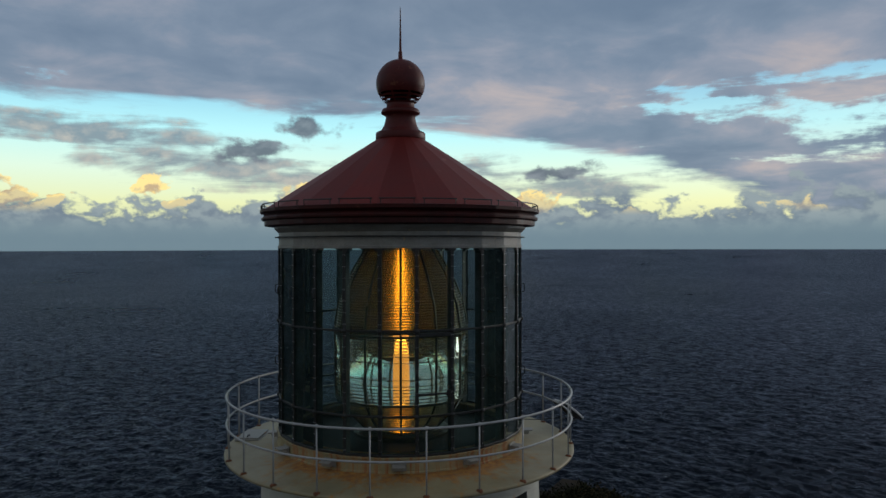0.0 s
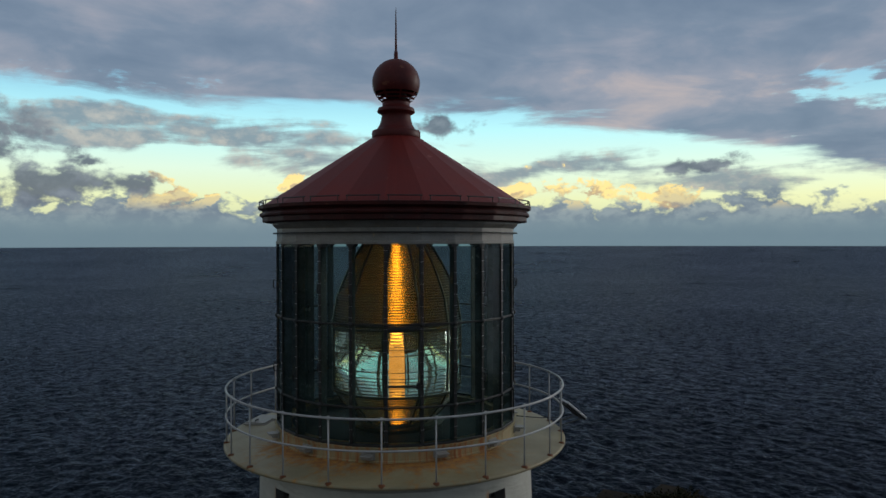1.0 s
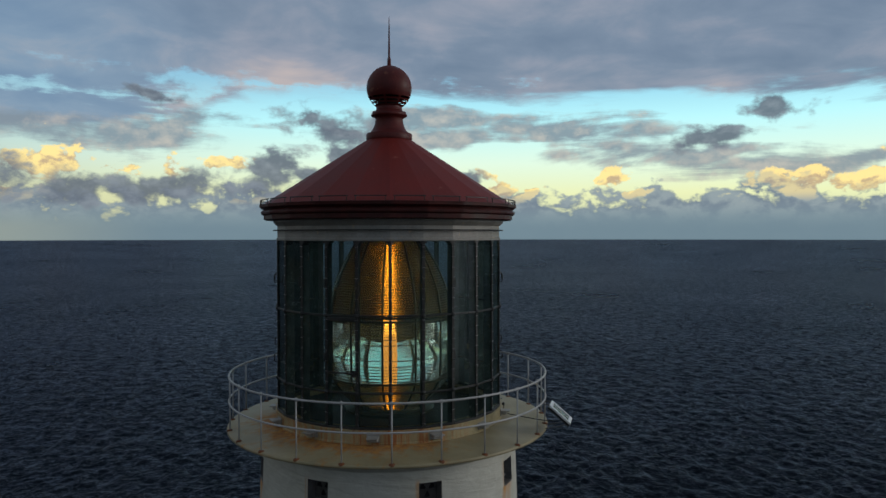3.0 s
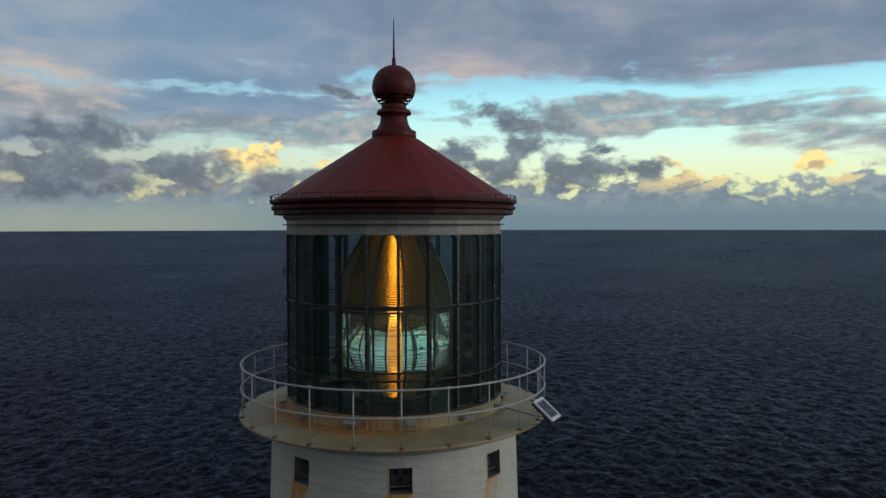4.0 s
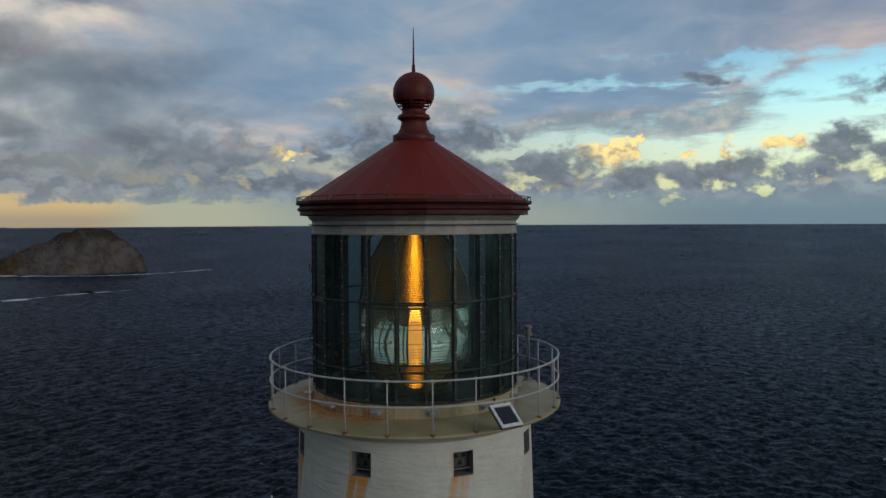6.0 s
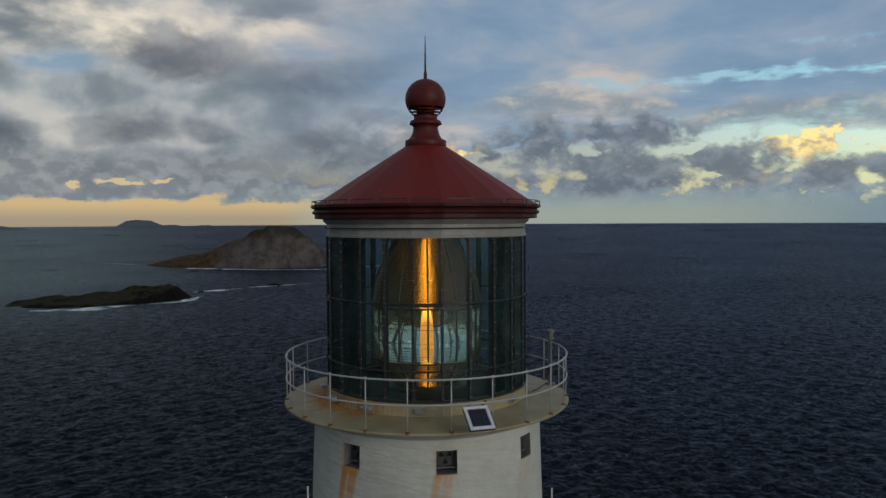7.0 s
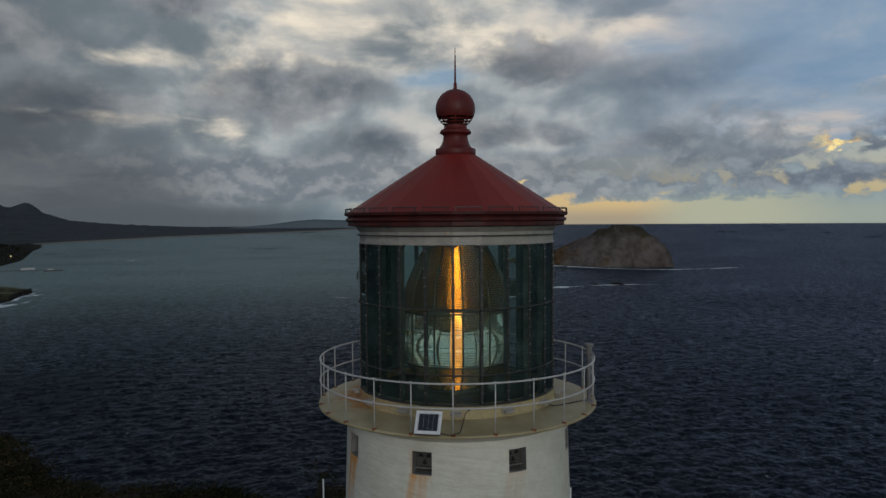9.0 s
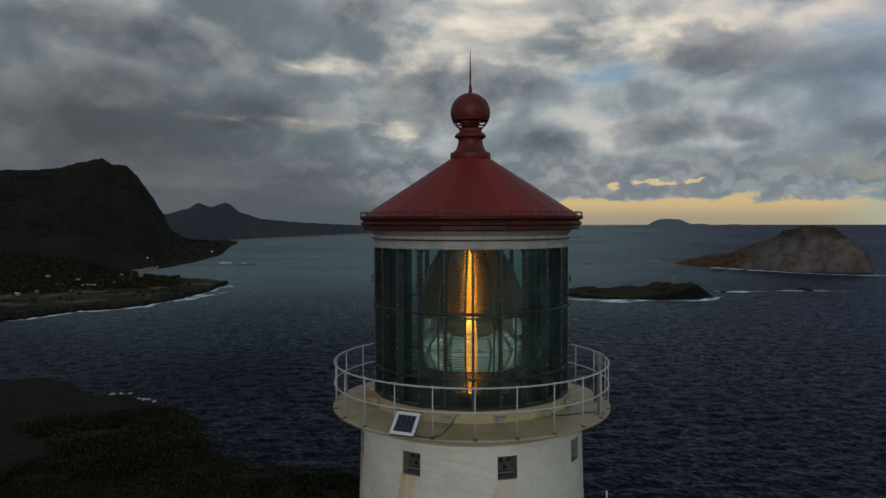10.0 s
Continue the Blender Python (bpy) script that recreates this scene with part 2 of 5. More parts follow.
# the low bank over the far islands, and the gloom over the land
low_bank = (el + (crumb - 0.5) * -1.4 + (roll - 0.5) * 2.0).bump(1.4, 1.9, 4.2, 6.0)
land_sky = mix(wt, low_bank * 0.85, land_sky, mix(wt, (crumb * 0.6 + edge_lit * 0.35).step(0.36, 0.66), (0.155, 0.18, 0.21), (0.27, 0.29, 0.31)))
land_sky = mix(wt, facing(146, 0.78, 0.99) * (el.step(13.0, 6.0) * 0.55 + 0.38), land_sky, mix(wt, land_tone, (0.062, 0.07, 0.078), (0.15, 0.155, 0.16)))
land_sky = mix(wt, facing(126, 0.955, 0.99) * (el + (roll - 0.5) * 5.0).step(6.0, 2.5) * 0.80, land_sky, mix(wt, wisp.step(0.4, 0.6), (0.088, 0.10, 0.115), (0.125, 0.14, 0.155)))
col = mix(wt, west, col, land_sky)

# haze on the horizon, and the yellow strip under the cloud
haze = mix(wt, facing(122, 0.90, 0.98), mix(wt, facing(62, 0.86, 0.985), (0.165, 0.245, 0.295), (0.33, 0.37, 0.32)), (0.085, 0.10, 0.115))
col = mix(wt, el.step(2.3, 0.3) * 0.90, col, haze)
lowp = vec(wt, dx * 1.0, dy * 1.0, dz * 12.0)
edge_h = fbm(wt, lowp, 6.0, 5, 0.55) * 1.6 + (crumb - 0.5) * 2.0 - el
strip = facing(84, 0.935, 0.975) * edge_h.step(-0.95, -0.55) * (1.0 - facing(110, 0.978, 0.99))
strip_col = mix(wt, el.step(0.0, 1.4), (0.38, 0.31, 0.215), (0.64, 0.46, 0.22))
strip_col = mix(wt, facing(66, 0.972, 0.992), strip_col, (0.42, 0.43, 0.32))
col = mix(wt, strip * 0.92, col, strip_col)
slots_ = gather(fine_drift, [(90.5, 2.95, 1.8, 0.22), (93.2, 2.5, 0.5, 0.35), (87.5, 3.0, 1.2, 0.18)])
col = mix(wt, (slots_ + (crumb - 0.5) * 2.0).step(0.0, 0.5) * 0.8, col, (0.72, 0.55, 0.28))
# the sky overhead, and the dim sea below
# unseen sky, brightened at two headings and dimmed at one for the sea's reflections
col = mix(wt, el.step(17, 42) * 0.8, col, mix(wt, (facing(-62, 0.55, 0.97) + facing(72, 0.80, 0.98) * 0.35).op("MINIMUM", 1.0), mix(wt, facing(128, 0.70, 0.97), (0.165, 0.20, 0.25), (0.11, 0.13, 0.135)), (0.80, 0.80, 0.82)))
col = mix(wt, el.step(-0.2, -0.8), col, (0.015, 0.022, 0.03))
bg = wt.nodes.new("ShaderNodeBackground")
wt.links.new(col, bg.inputs[0])
bg.inputs[1].default_value = 1.0
wt.links.new(bg.outputs[0], wt.nodes.new("ShaderNodeOutputWorld").inputs[0])

sun = new("sun", bpy.data.lights.new("sun", "SUN"))
sun.data.energy, sun.data.angle, sun.data.color = 0.75, radians(24), (1.0, 0.95, 0.87)
sun.matrix_world = look(Vector(pol_dir(SUN_HEADING, SUN_HEIGHT)) * 80, (0, 0, 0))


# ---- materials ----
def surface(name, build, rough=0.6, metal=0.0, spec=0.5):
    m = bpy.data.materials.new(name)
    m.use_nodes = True
    t = m.node_tree
    b = t.nodes["Principled BSDF"]
    put(t, rough, b.inputs["Roughness"])
    put(t, metal, b.inputs["Metallic"])
    put(t, spec, b.inputs["Specular IOR Level"])
    build(t, b)
    return m


def relief(t, b, height, strength=0.3, dist=0.01):
    n = t.nodes.new("ShaderNodeBump")
    n.inputs["Strength"].default_value, n.inputs["Distance"].default_value = strength, dist
    put(t, height, n.inputs["Height"])
    t.links.new(n.outputs[0], b.inputs["Normal"])


def place(t):
    return t.nodes.new("ShaderNodeNewGeometry").outputs["Position"]


def mottled(name, dark, light, scale, rough=0.6, metal=0.0, depth=0.005, strength=0.3, wear=None, spec=0.5):
    def build(t, b):
        p = place(t)
        a, c = fbm(t, p, scale, 6, 0.6), fbm(t, p, scale * 7.3, 5, 0.6)
        k = (a * 0.65 + c * 0.35).step(0.32, 0.68)
        out = mix(t, k, dark, light)
        if wear:
            out = mix(t, fbm(t, p, scale * 2.1, 8, 0.7).step(0.60, 0.68) * 0.8, out, wear)
        put(t, out, b.inputs["Base Color"])
        put(t, k * 0.2 + (rough - 0.1), b.inputs["Roughness"])
        relief(t, b, c + a * 0.5, strength, depth)
    return surface(name, build, rough, metal, spec)


def polar(t):
    """Angle in degrees round the tower, radius and height."""
    p = place(t)
    x, y, z = split(t, p)
    return p, x.op("ARCTAN2", y * -1.0) * 57.2958, (x * x + y * y).op("SQRT"), z


WIN0 = 31.2


def wall_paint(t, b):
    p, ang, rad, z = polar(t)
    brush = fbm(t, vec(t, ang * 0.05, 0.0, z * 1.0), 5.0, 5, 0.6, 0.8)
    drip = fbm(t, vec(t, ang * 0.45, 0.0, z * 0.35), 1.6, 5, 0.6)
    grime = fbm(t, p, 0.9, 6, 0.6)
    base = mix(t, (grime * 0.7 + brush * 0.3).step(0.3, 0.7), (0.455, 0.455, 0.385), (0.59, 0.595, 0.525))
    # rust runs from the sills of the windows
    off = ((ang - WIN0 + 22.5 + 360.0).op("MODULO", 45.0) - 22.5)
    below = 8.74 - z
    lean = off + below * 3.2
    ragged = fbm(t, vec(t, ang * 0.55, 0.0, z * 0.35), 1.0, 6, 0.62)
    one = fbm(t, vec(t, (ang / 45.0 - WIN0 / 45.0 + 0.5).op("FLOOR") * 7.3, 0.0, 0.0), 1.0, 0)
    long_run = below.step(-0.02, 0.04) * below.step(2.0, 0.25)
    streak_ = lean.bump(-6.6, -4.9, -3.6, -0.6) * long_run * (ragged + long_run * 0.45).step(0.50, 0.72)
    thin = lean.bump(-1.5, -0.6, 2.6, 4.2) * long_run * (ragged + long_run * 0.30).step(0.58, 0.76) * 0.8
    apron = off.bump(-5.2, -4.5, 4.4, 5.0) * below.bump(-0.02, 0.02, 0.05, 0.34) * (ragged + below * -0.9).step(0.22, 0.46)
    beside = z.bump(8.6, 8.75, 9.2, 9.35) * off.bump(-6.6, -5.1, -4.4, -4.0) * drip.step(0.38, 0.55)
    far = facing_tower(t, ang, 4.0, 88.0)
    rust = (streak_ + thin + apron * 0.7 + beside * 0.8) * far * (one * 0.6 + 0.65)
    put(t, mix(t, rust.op("MINIMUM", 1.0) * 0.9, base, mix(t, grime, (0.40, 0.12, 0.008), (0.70, 0.36, 0.035))), b.inputs["Base Color"])
    ridge = fbm(t, vec(t, ang * 0.022, 0.0, z * 2.2 + ang * 0.01), 2.6, 3, 0.5, 0.3)
    relief(t, b, ridge * 1.0 + brush * 0.30 + fbm(t, p, 14, 5) * 0.10, 0.75, 0.045)


def facing_tower(t, ang, mid, half):
    c = ((ang - mid) * 0.0174533).op("COSINE")
    return c.step(math.cos(radians(half)), math.cos(radians(half * 0.45))) * 0.85 + 0.15


def deck_paint(t, b):
    p, ang, rad, z = polar(t)
    grime, fine_ = fbm(t, p, 1.4, 7, 0.62), fbm(t, p, 9.0, 6, 0.65)
    base = mix(t, grime.step(0.3, 0.7), (0.24, 0.203, 0.108), (0.325, 0.28, 0.162))
    radial = fbm(t, vec(t, ang * 0.10, rad * 1.1, z * 0.4), 1.5, 6, 0.65, 0.4)
    side = facing_tower(t, ang, -22.0, 84.0)
    ring = rad.step(3.25, 2.45)
    rust = ((radial * 0.75 + fine_ * 0.35) + ring * 0.22 + side * 0.16).step(0.70, 0.92) * side
    edge = rad.bump(3.36, 3.44, 3.48, 3.53) * (fine_ * 0.5 + fbm(t, vec(t, ang * 0.06, 0.0, 0.0), 4.0, 3) * 0.6).step(0.62, 0.75) * 0.6
    k = (rust + edge).op("MINIMUM", 1.0)
    put(t, mix(t, k * 0.85, base, mix(t, fine_.step(0.35, 0.65), (0.25, 0.075, 0.008), (0.46, 0.20, 0.025))), b.inputs["Base Color"])
    put(t, k * 0.3 + 0.5, b.inputs["Roughness"])
    relief(t, b, fine_ + k * 0.4, 0.35, 0.012)


def curb_paint(t, b):
    p, ang, rad, z = polar(t)
    run = fbm(t, vec(t, ang * 0.5, 0.0, z * 0.5), 1.1, 6, 0.65)
    fine_ = fbm(t, p, 11.0, 6, 0.65)
    side = facing_tower(t, ang, -14.0, 92.0)
    base = mix(t, fine_.step(0.3, 0.7), (0.30, 0.245, 0.12), (0.385, 0.33, 0.185))
    k = (run * 0.8 + fine_ * 0.25 + side * 0.16).step(0.62, 0.80) * side
    put(t, mix(t, k * 0.9, base, mix(t, run.step(0.4, 0.7), (0.48, 0.19, 0.035), (0.28, 0.07, 0.012))), b.inputs["Base Color"])
    relief(t, b, fine_ + run, 0.3, 0.01)


def sea_water(t, b):
    p = place(t)
    x, y, z = split(t, p)
    wind = vec(t, x * 0.86 + y * 0.5, (y * 0.86 - x * 0.5) * 0.8, 0.0)
    chop = fbm(t, wind, 0.115, 5, 0.62, 0.5)
    ripple = fbm(t, wind, 0.55, 4, 0.6)
    gust = fbm(t, p, 0.0035, 4, 0.6)
    # the bay west of the headland, shoaling towards its beaches
    west_ = (x * -0.906 + y * -0.423) / (x * x + y * y).op("SQRT")
    shallow = (fbm(t, p, 0.0022, 3, 0.5) * 0.8 + 0.50).step(0.42, 0.95) * west_.step(0.84, 0.98) * (x * x + y * y).op("SQRT").step(550.0, 1900.0)
    crest = (chop * 0.7 + ripple * 0.3)
    cap = crest.step(0.64, 0.675) * fbm(t, p, 0.012, 3, 0.6).step(0.52, 0.64)
    n = t.nodes.new("ShaderNodeBump")
    n.inputs["Strength"].default_value, n.inputs["Distance"].default_value = 1.0, 1.7
    put(t, chop * 0.9 + ripple * 0.30, n.inputs["Height"])
    fr = t.nodes.new("ShaderNodeFresnel")
    fr.inputs[0].default_value = 1.33
    t.links.new(n.outputs[0], fr.inputs["Normal"])
    body = t.nodes.new("ShaderNodeBsdfDiffuse")
    put(t, mix(t, shallow, (0.0055, 0.0085, 0.012), (0.130, 0.180, 0.162)), body.inputs[0])
    t.links.new(n.outputs[0], body.inputs["Normal"])
    gloss = t.nodes.new("ShaderNodeBsdfGlossy")
    gloss.inputs[0].default_value = (0.70, 0.78, 0.98, 1)
    put(t, gust * 0.10 + 0.24, gloss.inputs["Roughness"])
    t.links.new(n.outputs[0], gloss.inputs["Normal"])
    wet = t.nodes.new("ShaderNodeMixShader")
    broken = (fbm(t, wind, 0.36, 6, 0.68, 0.4) * 0.6 + fbm(t, wind, 0.09, 4, 0.62, 0.3) * 0.4).step(0.38, 0.64)
    put(t, Num(t, fr.outputs[0]).op("MINIMUM", 0.78) * (broken * 0.42 + 0.05) * (gust * 0.8 + 0.58), wet.inputs[0])
    t.links.new(body.outputs[0], wet.inputs[1])
    t.links.new(gloss.outputs[0], wet.inputs[2])
    foam = t.nodes.new("ShaderNodeBsdfDiffuse")
    foam.inputs[0].default_value = (0.62, 0.66, 0.68, 1)
    m = t.nodes.new("ShaderNodeMixShader")
    put(t, cap, m.inputs[0])
    t.links.new(wet.outputs[0], m.inputs[1])
    t.links.new(foam.outputs[0], m.inputs[2])
    t.links.new(m.outputs[0], t.nodes["Material Output"].inputs[0])


def foam_surf(t, b):
    p = place(t)
    k = (fbm(t, p, 0.035, 7, 0.68) * 0.6 + fbm(t, p, 0.16, 5, 0.65) * 0.4).step(0.38, 0.55)
    put(t, mix(t, k, (0.20, 0.42, 0.45), (0.80, 0.85, 0.86)), b.inputs["Base Color"])
    put(t, k, b.inputs["Alpha"])


def pane_glass(t, b):
    p = place(t)
    tr = t.nodes.new("ShaderNodeBsdfTransparent")
    dirt = fbm(t, p, 1.6, 6, 0.65)
    put(t, mix(t, dirt.step(0.3, 0.75), (0.80, 0.90, 0.87), (0.70, 0.81, 0.78)), tr.inputs[0])
    gl = t.nodes.new("ShaderNodeBsdfGlossy")
    gl.inputs["Roughness"].default_value = 0.03
    gl.inputs[0].default_value = (0.75, 0.85, 0.85, 1)
    fr = t.nodes.new("ShaderNodeFresnel")
    fr.inputs[0].default_value = 1.45
    df = t.nodes.new("ShaderNodeBsdfDiffuse")
    df.inputs[0].default_value = (0.24, 0.44, 0.40, 1)
    m1, m2 = t.nodes.new("ShaderNodeMixShader"), t.nodes.new("ShaderNodeMixShader")
    put(t, dirt.step(0.38, 0.75) * 0.08 + 0.022, m1.inputs[0])
    t.links.new(tr.outputs[0], m1.inputs[1])
    t.links.new(df.outputs[0], m1.inputs[2])
    t.links.new(fr.outputs[0], m2.inputs[0])
    t.links.new(m1.outputs[0], m2.inputs[1])
    t.links.new(gl.outputs[0], m2.inputs[2])
    t.links.new(m2.outputs[0], t.nodes["Material Output"].inputs[0])


def lens_glass(colour, rough):
    def build(t, b):
        b.inputs["Base Color"].default_value = (*colour, 1)
        b.inputs["Roughness"].default_value = rough
        b.inputs["IOR"].default_value = 1.5
        b.inputs["Transmission Weight"].default_value = 1.0
    return build


def milky_glass(clear_, milk, share, rough):
    """Old prism glass: clear refraction with a share of frosted, light-scattering surface."""
    def build(t, b):
        lens_glass(clear_, rough)(t, b)
        p = place(t)
        d, s_ = t.nodes.new("ShaderNodeBsdfDiffuse"), t.nodes.new("ShaderNodeBsdfTranslucent")
        tint = mix(t, fbm(t, p, 2.5, 5, 0.6).step(0.35, 0.65), tuple(c * 0.8 for c in milk), milk)
        put(t, tint, d.inputs[0])
        put(t, tint, s_.inputs[0])
        half, m = t.nodes.new("ShaderNodeMixShader"), t.nodes.new("ShaderNodeMixShader")
        half.inputs[0].default_value, m.inputs[0].default_value = 0.6, share
        t.links.new(d.outputs[0], half.inputs[1])
        t.links.new(s_.outputs[0], half.inputs[2])
        t.links.new(b.outputs[0], m.inputs[1])
        t.links.new(half.outputs[0], m.inputs[2])
        t.links.new(m.outputs[0], t.nodes["Material Output"].inputs[0])
    return build


# the lamp's light streak, built as a glowing column, brightness set by height
def lamp_glow(t, b):
    b.inputs["Base Color"].default_value = (0.8, 0.5, 0.2, 1)
    b.inputs["Emission Color"].default_value = (1.0, 0.37, 0.03, 1)
    x, y, z = split(t, place(t))
    put(t, z.step(12.20, 12.9) * 8.0 + z.step(10.80, 10.4) * 5.0 + 3.5, b.inputs["Emission Strength"])


# a dimmer glow added for the streak seen through the belt
def belt_streak_glow(t, b):
    b.inputs["Base Color"].default_value = (0.25, 0.16, 0.08, 1)
    b.inputs["Emission Color"].default_value = (1.0, 0.36, 0.06, 1)
    b.inputs["Emission Strength"].default_value = 1.0


def glow(name, colour, power):
    def build(t, b):
        b.inputs["Emission Color"].default_value = (*colour, 1)
        b.inputs["Emission Strength"].default_value = power
    return surface(name, build)


def roof_paint(t, b):
    p, ang, rad, z = polar(t)
    grime, fine_ = fbm(t, p, 1.1, 6, 0.6), fbm(t, p, 16, 5, 0.6)
    runs = fbm(t, vec(t, ang * 0.35, 0.0, rad * 0.35), 1.5, 5, 0.6)
    info = Num(t, t.nodes.new("ShaderNodeObjectInfo").outputs["Random"])
    c = mix(t, (grime * 0.5 + runs * 0.3 + info * 0.25).step(0.3, 0.75), (0.125, 0.011, 0.008), (0.185, 0.018, 0.012))
    put(t, mix(t, fbm(t, p, 3.1, 8, 0.7).step(0.62, 0.70) * 0.4, c, (0.34, 0.13, 0.09)), b.inputs["Base Color"])
    put(t, grime * 0.2 + 0.42, b.inputs["Roughness"])
    relief(t, b, fine_ + runs, 0.2, 0.006)


WALL = surface("white_wall_paint", wall_paint, 0.55)
DECK = surface("rusty_deck_paint", deck_paint, 0.6)
CURB = surface("rusty_curb_paint", curb_paint, 0.6)
ROOF = surface("red_roof_paint", roof_paint, 0.45, 0.0, 0.22)
DARKRED = mottled("dark_red_iron", (0.070, 0.010, 0.009), (0.120, 0.018, 0.015), 3.0, 0.5, wear=(0.20, 0.07, 0.04), spec=0.25)
WHITE = mottled("white_iron_paint", (0.225, 0.215, 0.185), (0.315, 0.305, 0.275), 4.0, 0.45, wear=(0.50, 0.36, 0.22))
RAIL = mottled("white_rail_paint", (0.33, 0.33, 0.32), (0.45, 0.45, 0.44), 6.0, 0.4)
RUST = mottled("rust", (0.09, 0.03, 0.012), (0.24, 0.08, 0.025), 18.0, 0.85)
IRON = mottled("black_glazing_iron", (0.010, 0.011, 0.010), (0.028, 0.029, 0.027), 5.0, 0.45, wear=(0.10, 0.10, 0.09))
# near-black for the floor and ceiling lining inside the lantern
DARK = mottled("near_black_interior", (0.012, 0.012, 0.012), (0.03, 0.03, 0.028), 2.0, 0.7)
WEB = mottled("worn_grey_iron", (0.035, 0.04, 0.037), (0.11, 0.12, 0.113), 3.0, 0.5, wear=(0.34, 0.35, 0.33))
BRASS = mottled("aged_bronze", (0.05, 0.045, 0.03), (0.11, 0.095, 0.055), 6.0, 0.45, 0.6)
# red iron made darker in colour for the shade on the eave's underside
EAVE = mottled("shaded_red_iron", (0.028, 0.007, 0.006), (0.075, 0.013, 0.011), 3.0, 0.5, wear=(0.14, 0.05, 0.03), spec=0.25)
GREY = mottled("weathered_grey_metal", (0.09, 0.09, 0.088), (0.18, 0.18, 0.175), 6.0, 0.55, wear=(0.2, 0.12, 0.07))
# shutter grey lowered in colour for the shadow inside the window recess
SHUT = mottled("shaded_shutter_metal", (0.030, 0.029, 0.027), (0.070, 0.068, 0.064), 6.0, 0.6, wear=(0.12, 0.07, 0.04))
# near-black colour stands for the unlit depth of openings
HOLE = mottled("unlit_opening", (0.004, 0.004, 0.004), (0.008, 0.008, 0.008), 3.0, 0.9)
CELL = mottled("solar_cell", (0.006, 0.007, 0.012), (0.014, 0.016, 0.026), 20.0, 0.15)
SILVER = mottled("aluminium_frame", (0.55, 0.56, 0.57), (0.75, 0.76, 0.77), 9.0, 0.4, 0.3)
CABLE = mottled("black_cable", (0.01, 0.01, 0.01), (0.02, 0.02, 0.02), 9.0, 0.5)
GLASS = surface("lantern_pane_glass", pane_glass)
# one kind of glass; the belt's pale green stands for refracted sky
LENS = surface("sky_tinted_prism_glass", milky_glass((0.95, 1.0, 0.92), (0.70, 0.94, 0.78), 0.05, 0.04))
# brown tint stands for the dim interior seen through the prisms
PRISM = surface("dimmed_prism_glass", milky_glass((0.52, 0.45, 0.22), (0.42, 0.35, 0.18), 0.035, 0.27))
LAMP = surface("lamp_glow", lamp_glow)
STEM = surface("dim_streak_glow", belt_streak_glow)
SEA = surface("sea_water", sea_water, 0.25)
FOAM = surface("sea_foam", foam_surf, 0.8)


# ---- mesh helpers ----
def pol(r, deg, z):
    a = radians(deg)
    return (r * math.sin(a), -r * math.cos(a), z)


def mesh(name, verts, faces, material, smooth=False, crease=0):
    me = bpy.data.meshes.new(name)
    me.from_pydata([tuple(v) for v in verts], [], faces)
    for m in material if isinstance(material, (list, tuple)) else [material]:
        me.materials.append(m)
    if smooth:
        me.polygons.foreach_set("use_smooth", [True] * len(me.polygons))
    me.update()
    if crease:
        me.set_sharp_from_angle(angle=radians(crease))
    return me


def part(name, me, parent, label=""):
    ob = new(name, me)
    ob.parent = parent
    return tagged(ob, label)


def thing(name, label, category, at=(0, 0, 0), group="", kind=""):
    ob = new(name)
    ob.location = at
    return tagged(ob, label, category, group, kind)


def join(*pieces):
    V, F = [], []
    for v, f in pieces:
        n = len(V)
        V += list(v)
        F += [tuple(i + n for i in q) for q in f]
    return V, F


def lathe(profile, segs=96, start=0.0, closed=False):
    """A profile of (radius, z), turned round the axis."""
    V = [pol(r, start + 360 * i / segs, z) for i in range(segs) for r, z in profile]
    n, F = len(profile), []
    for i in range(segs):
        j = (i + 1) % segs
        for k in range(n if closed else n - 1):
            l = (k + 1) % n
            F.append((i * n + k, j * n + k, j * n + l, i * n + l))
    return V, F


def tube(points, r, sides=8, closed=False):
    pts = [Vector(p) for p in points]
    n, V, F = len(pts), [], []
    for i, p in enumerate(pts):
        a, b = (pts[i - 1], pts[(i + 1) % n]) if closed else (pts[max(i - 1, 0)], pts[min(i + 1, n - 1)])
        d = (b - a).normalized()
        u = d.cross(Vector((0, 0, 1)) if abs(d.z) < 0.95 else Vector((1, 0, 0))).normalized()
        w = d.cross(u)
        rr = r[i] if isinstance(r, (list, tuple)) else r
        V += [p + (u * math.cos(2 * math.pi * k / sides) + w * math.sin(2 * math.pi * k / sides)) * rr for k in range(sides)]
    for i in range(n if closed else n - 1):
        j = (i + 1) % n
        for k in range(sides):
            l = (k + 1) % sides
            F.append((i * sides + k, i * sides + l, j * sides + l, j * sides + k))
    if not closed:
        F += [tuple(range(sides))[::-1], tuple(range((n - 1) * sides, n * sides))]
    return V, F


